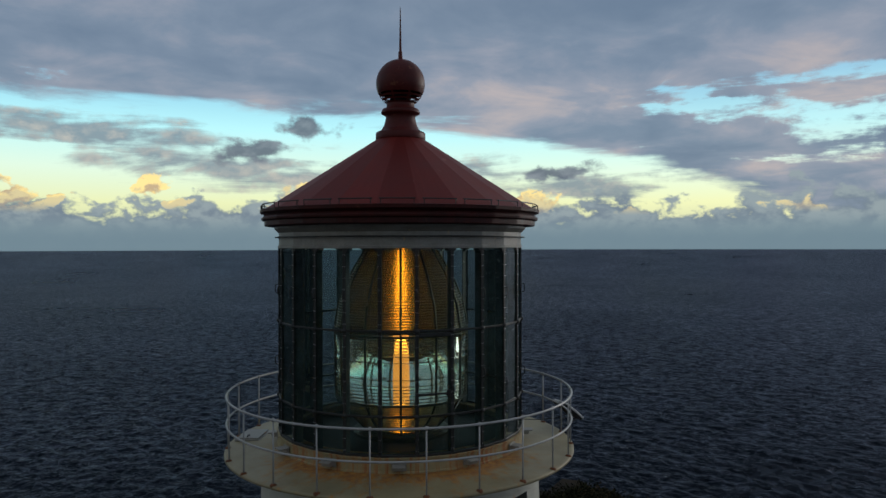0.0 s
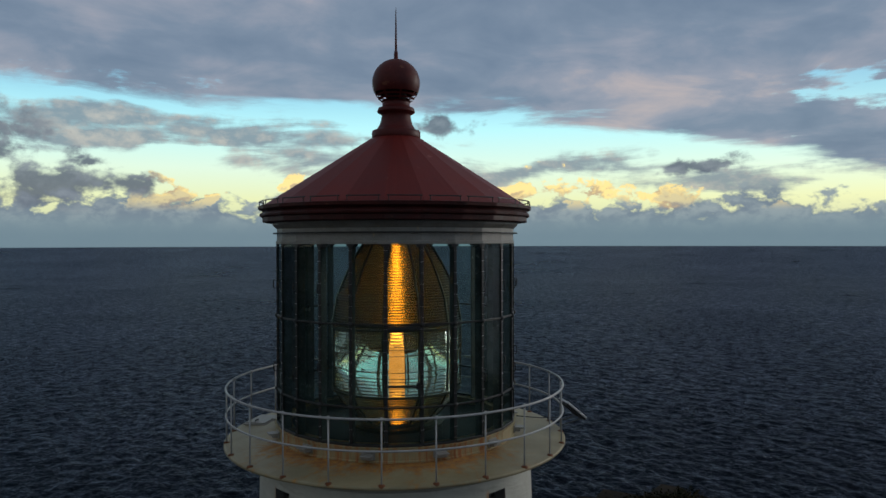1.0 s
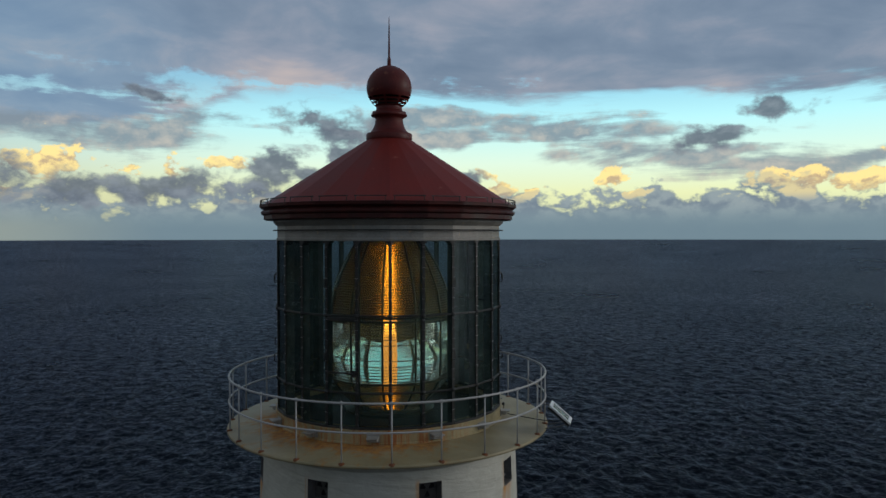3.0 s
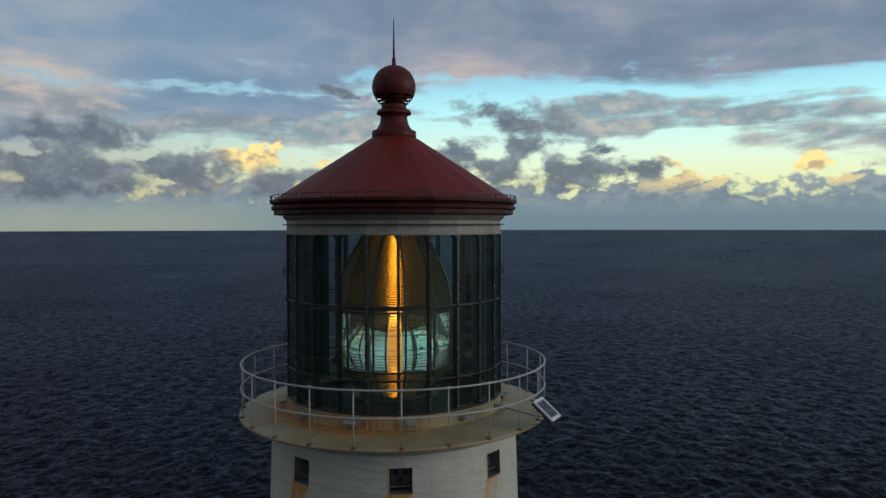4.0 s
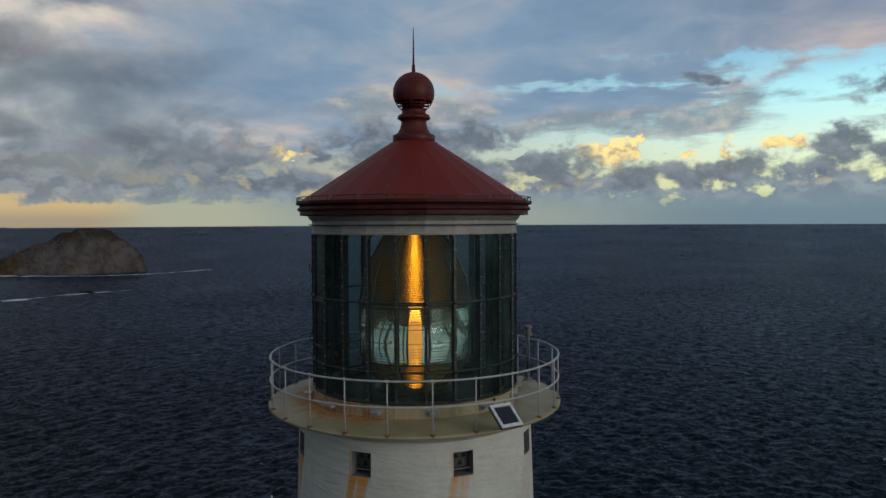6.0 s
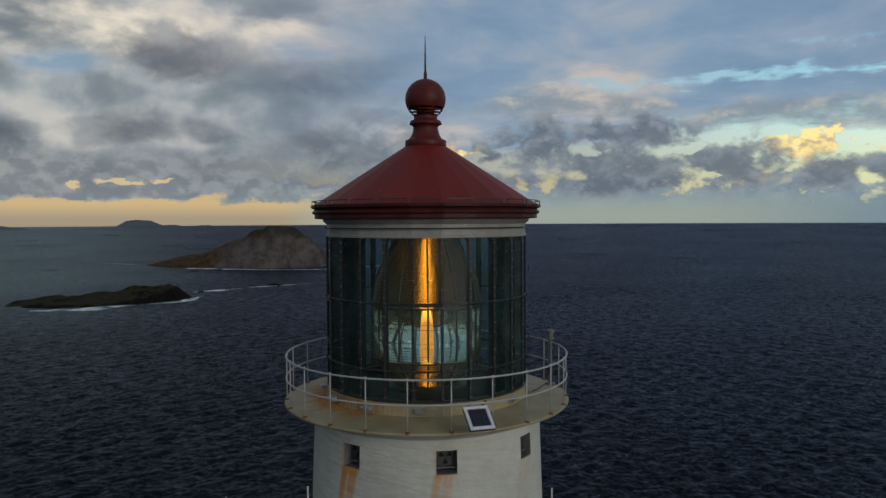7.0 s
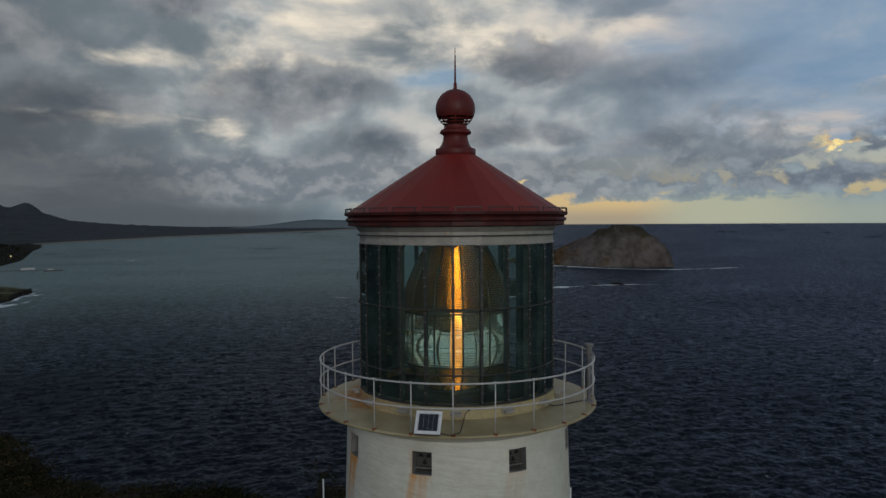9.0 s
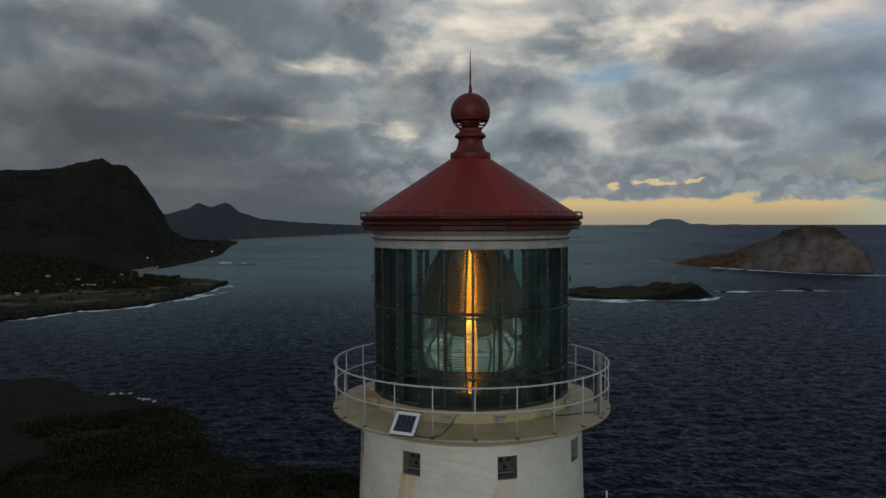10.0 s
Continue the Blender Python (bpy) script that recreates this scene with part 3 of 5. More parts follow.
def slab(m, sx, sy, sz, bevel=0.0):
    """A box of that size about the pose m, with chamfered upright edges and rims."""
    b = min(bevel, sx / 2.1, sy / 2.1, sz / 2.1)
    hx, hy, hz = sx / 2, sy / 2, sz / 2
    if b <= 0:
        V = [m @ Vector((x * hx, y * hy, z * hz)) for x, y, z in product((-1, 1), repeat=3)]
        return V, [(0, 1, 3, 2), (4, 6, 7, 5), (0, 4, 5, 1), (2, 3, 7, 6), (0, 2, 6, 4), (1, 5, 7, 3)]
    ring = lambda a, c, z: [(a, -c + b, z), (a, c - b, z), (a - b, c, z), (-a + b, c, z), (-a, c - b, z), (-a, -c + b, z), (-a + b, -c, z), (a - b, -c, z)]
    V = []
    for d, z in ((b, -hz), (0, -hz + b), (0, hz - b), (b, hz)):
        V += [m @ Vector(p) for p in ring(hx - d, hy - d, z)]
    F = [tuple(range(8))[::-1], tuple(range(24, 32))]
    for k in range(3):
        F += [(k * 8 + i, k * 8 + (i + 1) % 8, k * 8 + 8 + (i + 1) % 8, k * 8 + 8 + i) for i in range(8)]
    return V, F


def at_angle(deg, r, z):
    """The pose on a circle round the tower: local x runs outwards, y round it."""
    return Matrix.Translation(pol(r, deg, z)) @ pose(0, 0, 0, 0, 0, deg - 90)


# ---- the sea ----
SEA_Z = -116.0


def sea_z(r):
    """Level of the water; the far sheet rises to the height of the true horizon."""
    if r < 3000:
        return SEA_Z
    u = min((r - 3000) / 1950, 1.0)
    e = 2.483 + (0.36 - 2.483) * (1 - (1 - u) ** 1.6)
    return 14.0 - r * math.tan(radians(e))


# wind waves: many crossing sine trains, the short ones left out where the mesh is too coarse for them
rng = np.random.default_rng(5)
radii = np.concatenate([[0.1, 60, 120, 180, 220], 250 * (3000 / 250) ** (np.arange(0, 620) / 620), np.linspace(3000, 4950, 60)])
turns = np.radians(np.concatenate([np.arange(-60, 140, 0.19), np.arange(140, 300, 2.0)]))
rr, tt = np.meshgrid(radii, turns)
xx, yy = -rr * np.sin(tt), rr * np.cos(tt)
height = np.zeros_like(rr)
cell = np.maximum(np.gradient(radii)[None, :] * 0.8, rr * radians(0.19)) * np.ones_like(rr)
for k in range(64):
    length = 3.2 * (22 / 3.2) ** (k / 63.0)
    way = radians(205) + rng.normal(0, 0.8)
    kx, ky = 2 * math.pi / length * math.cos(way), 2 * math.pi / length * math.sin(way)
    amp = 0.0105 * length ** 0.72 * rng.uniform(0.6, 1.4)
    ph = kx * xx + ky * yy + rng.uniform(0, 6.28)
    height += amp * (np.sin(ph) + 0.22 * np.sin(2 * ph + 0.6)) * np.clip(length / (2.2 * cell) - 0.6, 0, 1)
height *= (rr > 230) * np.clip((2400 - rr) / 900, 0, 1)
levels = np.array([sea_z(r) for r in radii])
zz_ = levels[None, :] + height
V = np.stack([xx, yy, zz_], -1).reshape(-1, 3)
nt, nr = rr.shape
i, j = np.meshgrid(np.arange(nt), np.arange(nr - 1), indexing="ij")
i2 = (i + 1) % nt
F = np.stack([i * nr + j, i * nr + j + 1, i2 * nr + j + 1, i2 * nr + j], -1).reshape(-1, 4)
me = bpy.data.meshes.new("water")
me.vertices.add(len(V))
me.vertices.foreach_set("co", V.astype(np.float32).ravel())
me.loops.add(F.size)
me.loops.foreach_set("vertex_index", F.astype(np.int32).ravel())
me.polygons.add(len(F))
me.polygons.foreach_set("loop_start", np.arange(0, F.size, 4, dtype=np.int32))
me.polygons.foreach_set("use_smooth", np.ones(len(F), dtype=bool))
me.update(calc_edges=True)
me.validate()
me.materials.append(SEA)
# the far sheet is shaded as level water
up_ = np.empty(len(V) * 3, dtype=np.float32)
me.vertices.foreach_get("normal", up_)
up_ = up_.reshape(-1, 3)
far_ = np.clip((rr.reshape(-1) - 2300) / 600, 0, 1)[:, None]
up_ = up_ * (1 - far_) + np.array([[0, 0, 1]]) * far_
me.normals_split_custom_set_from_vertices(up_.tolist())
tagged(new("water", me), "dark choppy ocean water under a dawn sky", "water", kind="structure")

# ---- the lighthouse tower ----
FACET = 15.0
A0 = 0.7
tower = thing("lighthouse_tower", "white painted round concrete lighthouse tower with rust streaks", "lighthouse")


def tower_r(z):
    return 2.80 + (9.5 - z) * 0.034


WIN_Z0, WIN_Z1, WIN_HALF = 8.72, 9.24, 4.65
angs = []
for k in range(8):
    c = WIN0 + 45 * k
    angs += [c - WIN_HALF, c - WIN_HALF / 3, c + WIN_HALF / 3, c + WIN_HALF] + [c + WIN_HALF + (45 - 2 * WIN_HALF) * j / 7 for j in range(1, 7)]
zs = [-1.0, 1.5, 4.0, 6.0, 7.5, WIN_Z0, (WIN_Z0 + WIN_Z1) / 2, WIN_Z1, 9.42, 9.52]
V = [pol(tower_r(z), a, z) for a in angs for z in zs]
F, n, m = [], len(zs), len(angs)
for i in range(m):
    for k in range(n - 1):
        if i % 10 < 3 and k in (5, 6):
            continue
        j = (i + 1) % m
        F.append((i * n + k, j * n + k, j * n + k + 1, i * n + k + 1))
DEEP = 0.42
for w in range(8):
    c = WIN0 + 45 * w
    ring = [(a, z) for a, z in ((c - WIN_HALF, WIN_Z0), (c - WIN_HALF / 3, WIN_Z0), (c + WIN_HALF / 3, WIN_Z0), (c + WIN_HALF, WIN_Z0),
                                (c + WIN_HALF, WIN_Z1), (c + WIN_HALF / 3, WIN_Z1), (c - WIN_HALF / 3, WIN_Z1), (c - WIN_HALF, WIN_Z1))]
    RV = [pol(tower_r(z), a, z) for a, z in ring] + [pol(tower_r(z) - DEEP, a, z) for a, z in ring]
    # grey replaces the white wall paint here to darken the recess like shade
    part("reveal", mesh("window_reveal", RV, [(i, 8 + i, 8 + (i + 1) % 8, (i + 1) % 8) for i in range(8)], GREY), tower, "sides of a square opening, greyed for the shade inside")
part("wall", mesh("tower_wall", V, F, WALL, True), tower)


def fan_plate(mid, turn):
    """A metal shutter with three air holes, drawn as near-black wedges, over a near-black back."""
    w = part("window", mesh("window_back", *slab(at_angle(mid, 2.83 - DEEP + 0.0, (WIN_Z0 + WIN_Z1) / 2), 0.02, 0.50, 0.56), HOLE), tower, "square vent opening with a near-black back plate")
    mm = at_angle(mid, 2.83 - 0.22, WIN_Z0 + 0.325)
    ys, zt = 0.19, 0.19
    V = [mm @ Vector(v) for v in ((0, -ys, -zt), (0, ys, -zt), (0, ys, zt), (0, -ys, zt), (-0.02, -ys, -zt), (-0.02, ys, -zt), (-0.02, ys, zt), (-0.02, -ys, zt))]
    F = [(0, 1, 2, 3), (7, 6, 5, 4), (0, 4, 5, 1), (1, 5, 6, 2), (2, 6, 7, 3), (3, 7, 4, 0)]
    part("shutter", mesh("shutter", V, F, SHUT), w, "grey metal shutter plate, darkened for the shade in its recess")
    for k in range(3):
        c = radians(turn + 120 * k)
        pts = [(0.045, c - 0.35), (0.045, c + 0.35), (0.15, c + 0.40), (0.155, c), (0.15, c - 0.40)]
        V = [mm @ Vector((0.004, r * math.sin(a), r * math.cos(a))) for r, a in pts] + [mm @ Vector((-0.004, r * math.sin(a), r * math.cos(a))) for r, a in pts]
        part("air_hole", mesh("air_hole", V, [(4, 3, 2, 1, 0), (5, 6, 7, 8, 9)] + [(i, (i + 1) % 5, 5 + (i + 1) % 5, 5 + i) for i in range(5)], HOLE), w)
    part("rail", mesh("sill_bar", *slab(at_angle(mid, 2.83 - 0.17, WIN_Z0 + 0.115), 0.07, 0.42, 0.028, 0.005), GREY), w)
    part("sill", mesh("sill", *slab(at_angle(mid, 2.83 - 0.20, WIN_Z0 + 0.012), 0.38, 0.44, 0.02, 0.004), GREY), w)


for k in range(8):
    fan_plate(WIN0 + 45 * k, 180)

# gallery deck with its rolled edge, and the white cove under it
part("gallery_deck", mesh("gallery_deck", *lathe([(2.2, 9.915), (2.50, 9.905), (3.0, 9.865), (3.44, 9.828), (3.495, 9.822), (3.512, 9.808), (3.512, 9.775), (3.500, 9.762), (3.46, 9.757), (3.30, 9.755)], 144), DECK, True), tower,
     "cream gallery deck stained with rust")
part("cove", mesh("cove", *lathe([(3.44, 9.757), (3.43, 9.735), (3.36, 9.705), (3.20, 9.668), (3.05, 9.62), (2.93, 9.57), (2.86, 9.53), (2.80, 9.47)], 144), WALL, True), tower, "white painted cove under the gallery")

# ---- gallery railing ----
railing = thing("gallery_railing", "white painted pipe railing round the rusty gallery", "railing")
for z, r, nm in ((10.92, 0.021, "top_rail"), (10.395, 0.019, "middle_rail")):
    part(nm, mesh(nm, *tube([pol(3.467, 2.5 * i, z) for i in range(144)], r, 8, True), RAIL, True), railing)
post_me = mesh("post", *tube([(0, 0, 9.80), (0, 0, 10.93)], 0.0145, 8), RAIL, True)
foot_me = mesh("foot", *lathe([(0.0, 9.852), (0.03, 9.85), (0.055, 9.838), (0.062, 9.815), (0.06, 9.80)], 10), RUST, True)
clamp_me = mesh("clamp", *lathe([(0.0, 10.955), (0.018, 10.953), (0.026, 10.94), (0.028, 10.90), (0.02, 10.885)], 8), RAIL, True)
for k in range(24):
    p_ = part("post", post_me, railing)
    p_.location = pol(3.455, 15 * k + 1.0, 0.0)
    part("foot", foot_me, p_, "rusted post foot")
    part("clamp", clamp_me, p_)

# ---- lantern ----
lantern = thing("lantern_house", "glazed iron lantern room on a rusty curb", "lantern room", (0, 0, 0))
part("curb", mesh("curb", *lathe([(2.20, 9.88), (2.515, 9.88), (2.515, 9.93), (2.495, 9.94), (2.495, 10.14), (2.52, 10.15), (2.52, 10.175), (2.20, 10.18)], 24, A0), CURB), lantern,
     "curb wall streaked with rust")
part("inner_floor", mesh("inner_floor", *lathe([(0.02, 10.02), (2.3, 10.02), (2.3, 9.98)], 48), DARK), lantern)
RG = 2.45
GLZ0, GLZ1 = 10.175, 13.80
BARS = (10.868, 12.352)


web_me = mesh("web", *slab(Matrix.Translation((RG - 0.085, 0, (GLZ0 + GLZ1) / 2)), 0.18, 0.020, GLZ1 - GLZ0, 0.006), WEB)
mull = mesh("mullion", *slab(Matrix.Translation((RG + 0.016, 0, (GLZ0 + GLZ1) / 2)), 0.018, 0.062, GLZ1 - GLZ0, 0.005), IRON)
bolt_me = mesh("bolts", *join(*[slab(Matrix.Translation((RG + 0.030, s * 0.019, GLZ0 + 0.1 + 0.20 * i)), 0.012, 0.011, 0.011, 0.003) for i in range(18) for s in (-1, 1)]), SILVER)
hub_me = mesh("bar_joint", *lathe([(0.0, 0.045), (0.030, 0.040), (0.048, 0.02), (0.05, -0.02), (0.03, -0.04), (0.0, -0.045)], 10), IRON, True)
grip = [(RG + 0.03, 0, 0.085), (RG + 0.075, 0, 0.08), (RG + 0.085, 0, 0.06), (RG + 0.085, 0, -0.06), (RG + 0.075, 0, -0.08), (RG + 0.03, 0, -0.085)]
grip_me = mesh("handle", *tube(grip, 0.011, 6), IRON, True)
for k in range(24):
    a = A0 + FACET * k
    turn = pose(0, 0, 0, 0, 0, a - 90)
    p_ = part("mullion", mull, lantern)
    p_.matrix_local = turn
    part("web", web_me, p_, "worn grey iron web")
    tagged(part("bolts", bolt_me, p_), kind="stuff")
    for z in (11.55, 12.98) if k % 2 else (11.30, 12.98):
        h = part("handle", grip_me, p_, "small black iron hand grip")
        h.location = (0, 0, z)
    for z in BARS:
        h = part("bar_joint", hub_me, p_)
        h.location = (RG + 0.012, 0, z)
    head = part("capital", mesh("capital", *join(slab(Matrix.Translation((RG - 0.06, 0, GLZ1 - 0.03)), 0.16, 0.16, 0.05, 0.01),
                                                 slab(Matrix.Translation((RG - 0.06, 0, GLZ1 - 0.075)), 0.14, 0.09, 0.05, 0.01)), IRON) if k == 0 else bpy.data.meshes["capital"], p_)
HALF = RG * math.sin(radians(FACET / 2))
CH = RG * math.cos(radians(FACET / 2))
for zi, (z0, z1) in enumerate(((GLZ0 + 0.02, BARS[0]), (BARS[0], BARS[1]), (BARS[1], GLZ1))):
    pane_me = mesh("pane_sheet", [(0, -HALF + 0.018, -(z1 - z0) / 2 + 0.015), (0, HALF - 0.018, -(z1 - z0) / 2 + 0.015), (0, HALF - 0.018, (z1 - z0) / 2 - 0.015), (0, -HALF + 0.018, (z1 - z0) / 2 - 0.015)], [(0, 1, 2, 3)], GLASS)
    for k in range(24):
        p_ = part("pane", pane_me, lantern)
        p_.matrix_local = at_angle(A0 + FACET * (k + 0.5), CH, (z0 + z1) / 2)
bar_me = mesh("glazing_bar", *slab(Matrix.Identity(4), 0.05, 2 * HALF - 0.03, 0.036, 0.006), IRON)
base_me = mesh("bottom_frame", *slab(Matrix.Identity(4), 0.07, 2 * HALF - 0.03, 0.05, 0.008), IRON)
for k in range(24):
    for z in BARS:
        p_ = part("glazing_bar", bar_me, lantern)
        p_.matrix_local = at_angle(A0 + FACET * (k + 0.5), CH + 0.004, z)
    p_ = part("bottom_frame", base_me, lantern)
    p_.matrix_local = at_angle(A0 + FACET * (k + 0.5), CH + 0.002, GLZ0 + 0.02)
# a guard bar across the door bay
p_ = part("guard_bar", mesh("guard_bar", *slab(Matrix.Identity(4), 0.035, 2 * HALF - 0.05, 0.035, 0.008), IRON), lantern)
p_.matrix_local = at_angle(A0 - FACET / 2, CH + 0.02, 11.25)
p_ = part("door_head", mesh("door_head", *slab(Matrix.Identity(4), 0.05, 2 * HALF - 0.05, 0.07, 0.01), IRON), lantern)
p_.matrix_local = at_angle(A0 - FACET / 2, CH + 0.02, 12.285)
p_ = part("door_latch", mesh("door_latch", *join(slab(Matrix.Identity(4), 0.06, 0.07, 0.13, 0.015), slab(Matrix.Translation((0.04, -0.05, 0.0)), 0.03, 0.10, 0.03, 0.008)), IRON), lantern, "black iron door latch")
p_.matrix_local = at_angle(A0 - 1.6, CH + 0.03, 11.25)
# white frieze with its drip rod
part("frieze", mesh("frieze", *lathe([(2.30, 13.79), (2.475, 13.79), (2.482, 13.80), (2.482, 13.84), (2.462, 13.85), (2.462, 14.09), (2.50, 14.12), (2.545, 14.17), (2.55, 14.21), (2.30, 14.215)], 24, A0), WHITE), lantern,
     "white painted iron frieze above the panes")
part("drip_rod", mesh("drip_rod", *tube([pol(2.525, A0 + 7.5 * i, 14.005) for i in range(48)], 0.014, 6, True), IRON, True), lantern, "thin iron rod on pegs")
peg_me = mesh("peg", *slab(Matrix.Translation((2.495, 0, 14.005)), 0.08, 0.014, 0.02, 0.003), IRON)
for k in range(72):
    p_ = part("peg", peg_me, lantern)
    p_.matrix_local = pose(0, 0, 0, 0, 0, A0 + 5 * k - 90)
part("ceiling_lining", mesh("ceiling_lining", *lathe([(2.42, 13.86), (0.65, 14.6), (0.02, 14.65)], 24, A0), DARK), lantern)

# vent hoods on the curb
VENTS = (-108, -79.8, -50.9, -21.6, 8.2, 36.2, 63.8, 92.0, 119.5, 147.0, 175.0, 203.0, 230.0)
hood = join(slab(Matrix.Translation((2.56, 0, 10.02)), 0.13, 0.20, 0.075, 0.012), slab(Matrix.Translation((2.60, 0, 10.062)), 0.20, 0.225, 0.022, 0.008) )
hood_me, back_me = mesh("hood", *hood, WHITE), mesh("backplate", *slab(Matrix.Translation((2.503, 0, 10.03)), 0.02, 0.26, 0.15, 0.006), WHITE)
for a in VENTS:
    p_ = part("vent_hood", hood_me, lantern, "small white vent hood")
    p_.matrix_local = pose(0, 0, 0, 0, 0, a - 90)
    part("backplate", back_me, p_)

# ---- roof ----
roof = thing("lantern_roof", "red painted conical iron lantern roof with ball ventilator", "roof")
R0, Z0, R1, Z1 = 2.79, 14.53, 0.47, 16.03
h0, h1 = R0 * math.sin(radians(7.5)), R1 * math.sin(radians(7.5))
c0, c1 = R0 * math.cos(radians(7.5)), R1 * math.cos(radians(7.5))
V = []
for s, zz in ((0, 0.0), (0, -0.03)):
    V += [(c0, -h0, Z0 + zz), (c0, h0, Z0 + zz), (c1, h1, Z1 + zz), (c1, -h1, Z1 + zz)]
panel_me = mesh("roof_panel", V, [(0, 1, 2, 3), (7, 6, 5, 4), (0, 4, 5, 1), (1, 5, 6, 2), (2, 6, 7, 3), (3, 7, 4, 0)], ROOF)
stand = [slab(Matrix.Translation((2.79, y, 14.575)), 0.016, 0.014, 0.13, 0.003) for y in (-0.28, 0.28)]
guard_me = mesh("eave_guard", *join(slab(Matrix.Translation((2.775, 0, 14.64)), 0.016, 0.62, 0.022, 0.004), *stand), IRON)
for k in range(24):
    turn = pose(0, 0, 0, 0, 0, A0 + FACET * (k + 0.5) - 90)
    p_ = part("roof_panel", panel_me, roof)
    p_.matrix_local = turn
    p_ = part("eave_guard", guard_me, roof, "low black guard bar on the eave")
    p_.matrix_local = turn
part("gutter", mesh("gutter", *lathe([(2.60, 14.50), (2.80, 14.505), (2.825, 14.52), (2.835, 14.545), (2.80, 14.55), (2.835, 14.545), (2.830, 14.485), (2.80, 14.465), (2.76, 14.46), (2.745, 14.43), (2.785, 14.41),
                                      (2.805, 14.38), (2.80, 14.345), (2.77, 14.325), (2.745, 14.32), (2.745, 14.235), (2.73, 14.222), (2.60, 14.21), (2.40, 14.215)], 24, A0), EAVE), roof, "moulded red eave, darkened for the shade below the roof")
part("collar", mesh("collar", *lathe([(0.36, 16.00), (0.505, 16.00), (0.512, 16.02), (0.512, 16.14), (0.495, 16.16), (0.43, 16.18), (0.385, 16.23), (0.345, 16.30), (0.320, 16.38), (0.303, 16.48), (0.33, 16.52),
                                      (0.39, 16.545), (0.402, 16.565), (0.39, 16.60), (0.37, 16.64), (0.31, 16.66), (0.288, 16.69), (0.288, 16.76)], 48), DARKRED, True), roof, "flared dark red neck")
CZ, BR = 17.17, 0.503
ball = [(BR * math.cos(radians(a)), CZ + BR * math.sin(radians(a))) for a in [-55 + 5 * i for i in range(29)] + [89.9]]
V, F = lathe(ball, 64)
nb = len(ball)
keep = []
for q, f in enumerate(F):
    i, k = divmod(q, nb - 1)
    if (k in (1, 3, 5)) and i % 8 != 0:
        continue
    keep.append(f)
part("ventilator_ball", mesh("ventilator_ball", V, keep, DARKRED, True), roof, "round ball ventilator with slots")
# near-black core put inside so that the ventilator slots look dark
part("ball_core", mesh("ball_core", *lathe([(0.20, 16.72), (0.22, 16.9), (0.20, 17.2), (0.02, 17.25)], 20), HOLE, True), roof)
part("lightning_rod", mesh("lightning_rod", *lathe([(0.0, 18.79), (0.008, 18.70), (0.020, 18.2), (0.026, 17.85), (0.04, 17.83), (0.047, 17.66), (0.06, 17.64)], 12), DARKRED, True), roof, "slender pointed lightning rod")

# ---- the lens ----
lens = thing("fresnel_lens", "tall beehive glass lens with a glowing amber lamp", "lighthouse lens", (0, 0, 0))


def ring_prism(r, z, dr, dz, bulge):
    """One glass ring: flat inside, rounded outside."""
    return lathe([(r - dr, z - dz / 2), (r, z - dz / 2), (r + bulge * 0.75, z - dz / 4), (r + bulge, z), (r + bulge * 0.75, z + dz / 4), (r, z + dz / 2), (r - dr, z + dz / 2)], 72, 0, True)


def lens_r(z):
    return float(np.interp(z, (10.10, 10.30, 10.55, 10.78, 10.9, 12.2, 12.71, 13.21, 13.745, 13.98), (0.72, 0.93, 1.16, 1.30, 1.33, 1.345, 1.26, 1.05, 0.735, 0.56)))


DRUM0, DRUM1, DRUMC = 10.80, 12.10, 11.45


def facet_slope(z):
    """The tilt that a ring needs to bend level light onto the lamp: flat inside, one slope outside, glass of index 1.5."""
    want = math.atan2(abs(z - DRUMC), 1.30)
    lo, hi = 0.0, 1.0
    for _ in range(30):
        a = (lo + hi) / 2
        bend = math.asin(min(0.999, 1.5 * math.sin(a - math.asin(math.sin(a) / 1.5))))
        lo, hi = (a, hi) if bend < want else (lo, a)
    return a


def belt_ring(z0, z1):
    """A ring of the belt: flat inside, its outer face cut to its own slope."""
    zs_ = [z0 + (z1 - z0) * k / 6 for k in range(7)]
    r_ = [0.0]
    for za, zb in zip(zs_, zs_[1:]):
        zm = (za + zb) / 2
        r_.append(r_[-1] - math.copysign(math.tan(facet_slope(zm)), zm - DRUMC) * (zb - za))
    low = min(r_)
    return lathe([(1.27, z0)] + [(1.30 + q - low, z) for q, z in zip(r_, zs_)] + [(1.27, z1)], 144, 0, True)


joints = []
zz = 10.14
while zz < 13.92:
    if zz < DRUM0 - 0.03 or zz > DRUM1 + 0.03:
        part("prism_ring", mesh("prism_ring", *ring_prism(lens_r(zz) - 0.02, zz, 0.06, 0.046, 0.028), PRISM, True, 20), lens, "glass prism ring, tinted brown for the dim interior behind")
        joints.append((lens_r(zz + 0.026) - 0.02, zz + 0.026))
    zz += 0.052
joints += [(1.335, e) for e in [10.862 + 0.062 * i for i in range(6)] + [11.29, 11.61] + [11.728 + 0.062 * i for i in range(6)]]
for r, z in joints:
    part("joint", mesh("joint", *lathe([(r, z - 0.003), (r + 0.027, z - 0.003), (r + 0.027, z + 0.003), (r, z + 0.003)], 72, 0, True), BRASS), lens, "thin dark joint")
edges = [DRUM0 + 0.062 * i for i in range(7)] + [11.29, 11.61] + [DRUM1 - 0.062 * i for i in range(6, -1, -1)]
for z0, z1 in zip(edges, edges[1:]):
    part("belt_ring", mesh("belt_ring", *belt_ring(z0 + 0.003, z1 - 0.003), LENS, True, 20), lens, "glass belt ring, tinted pale green for the sky behind")
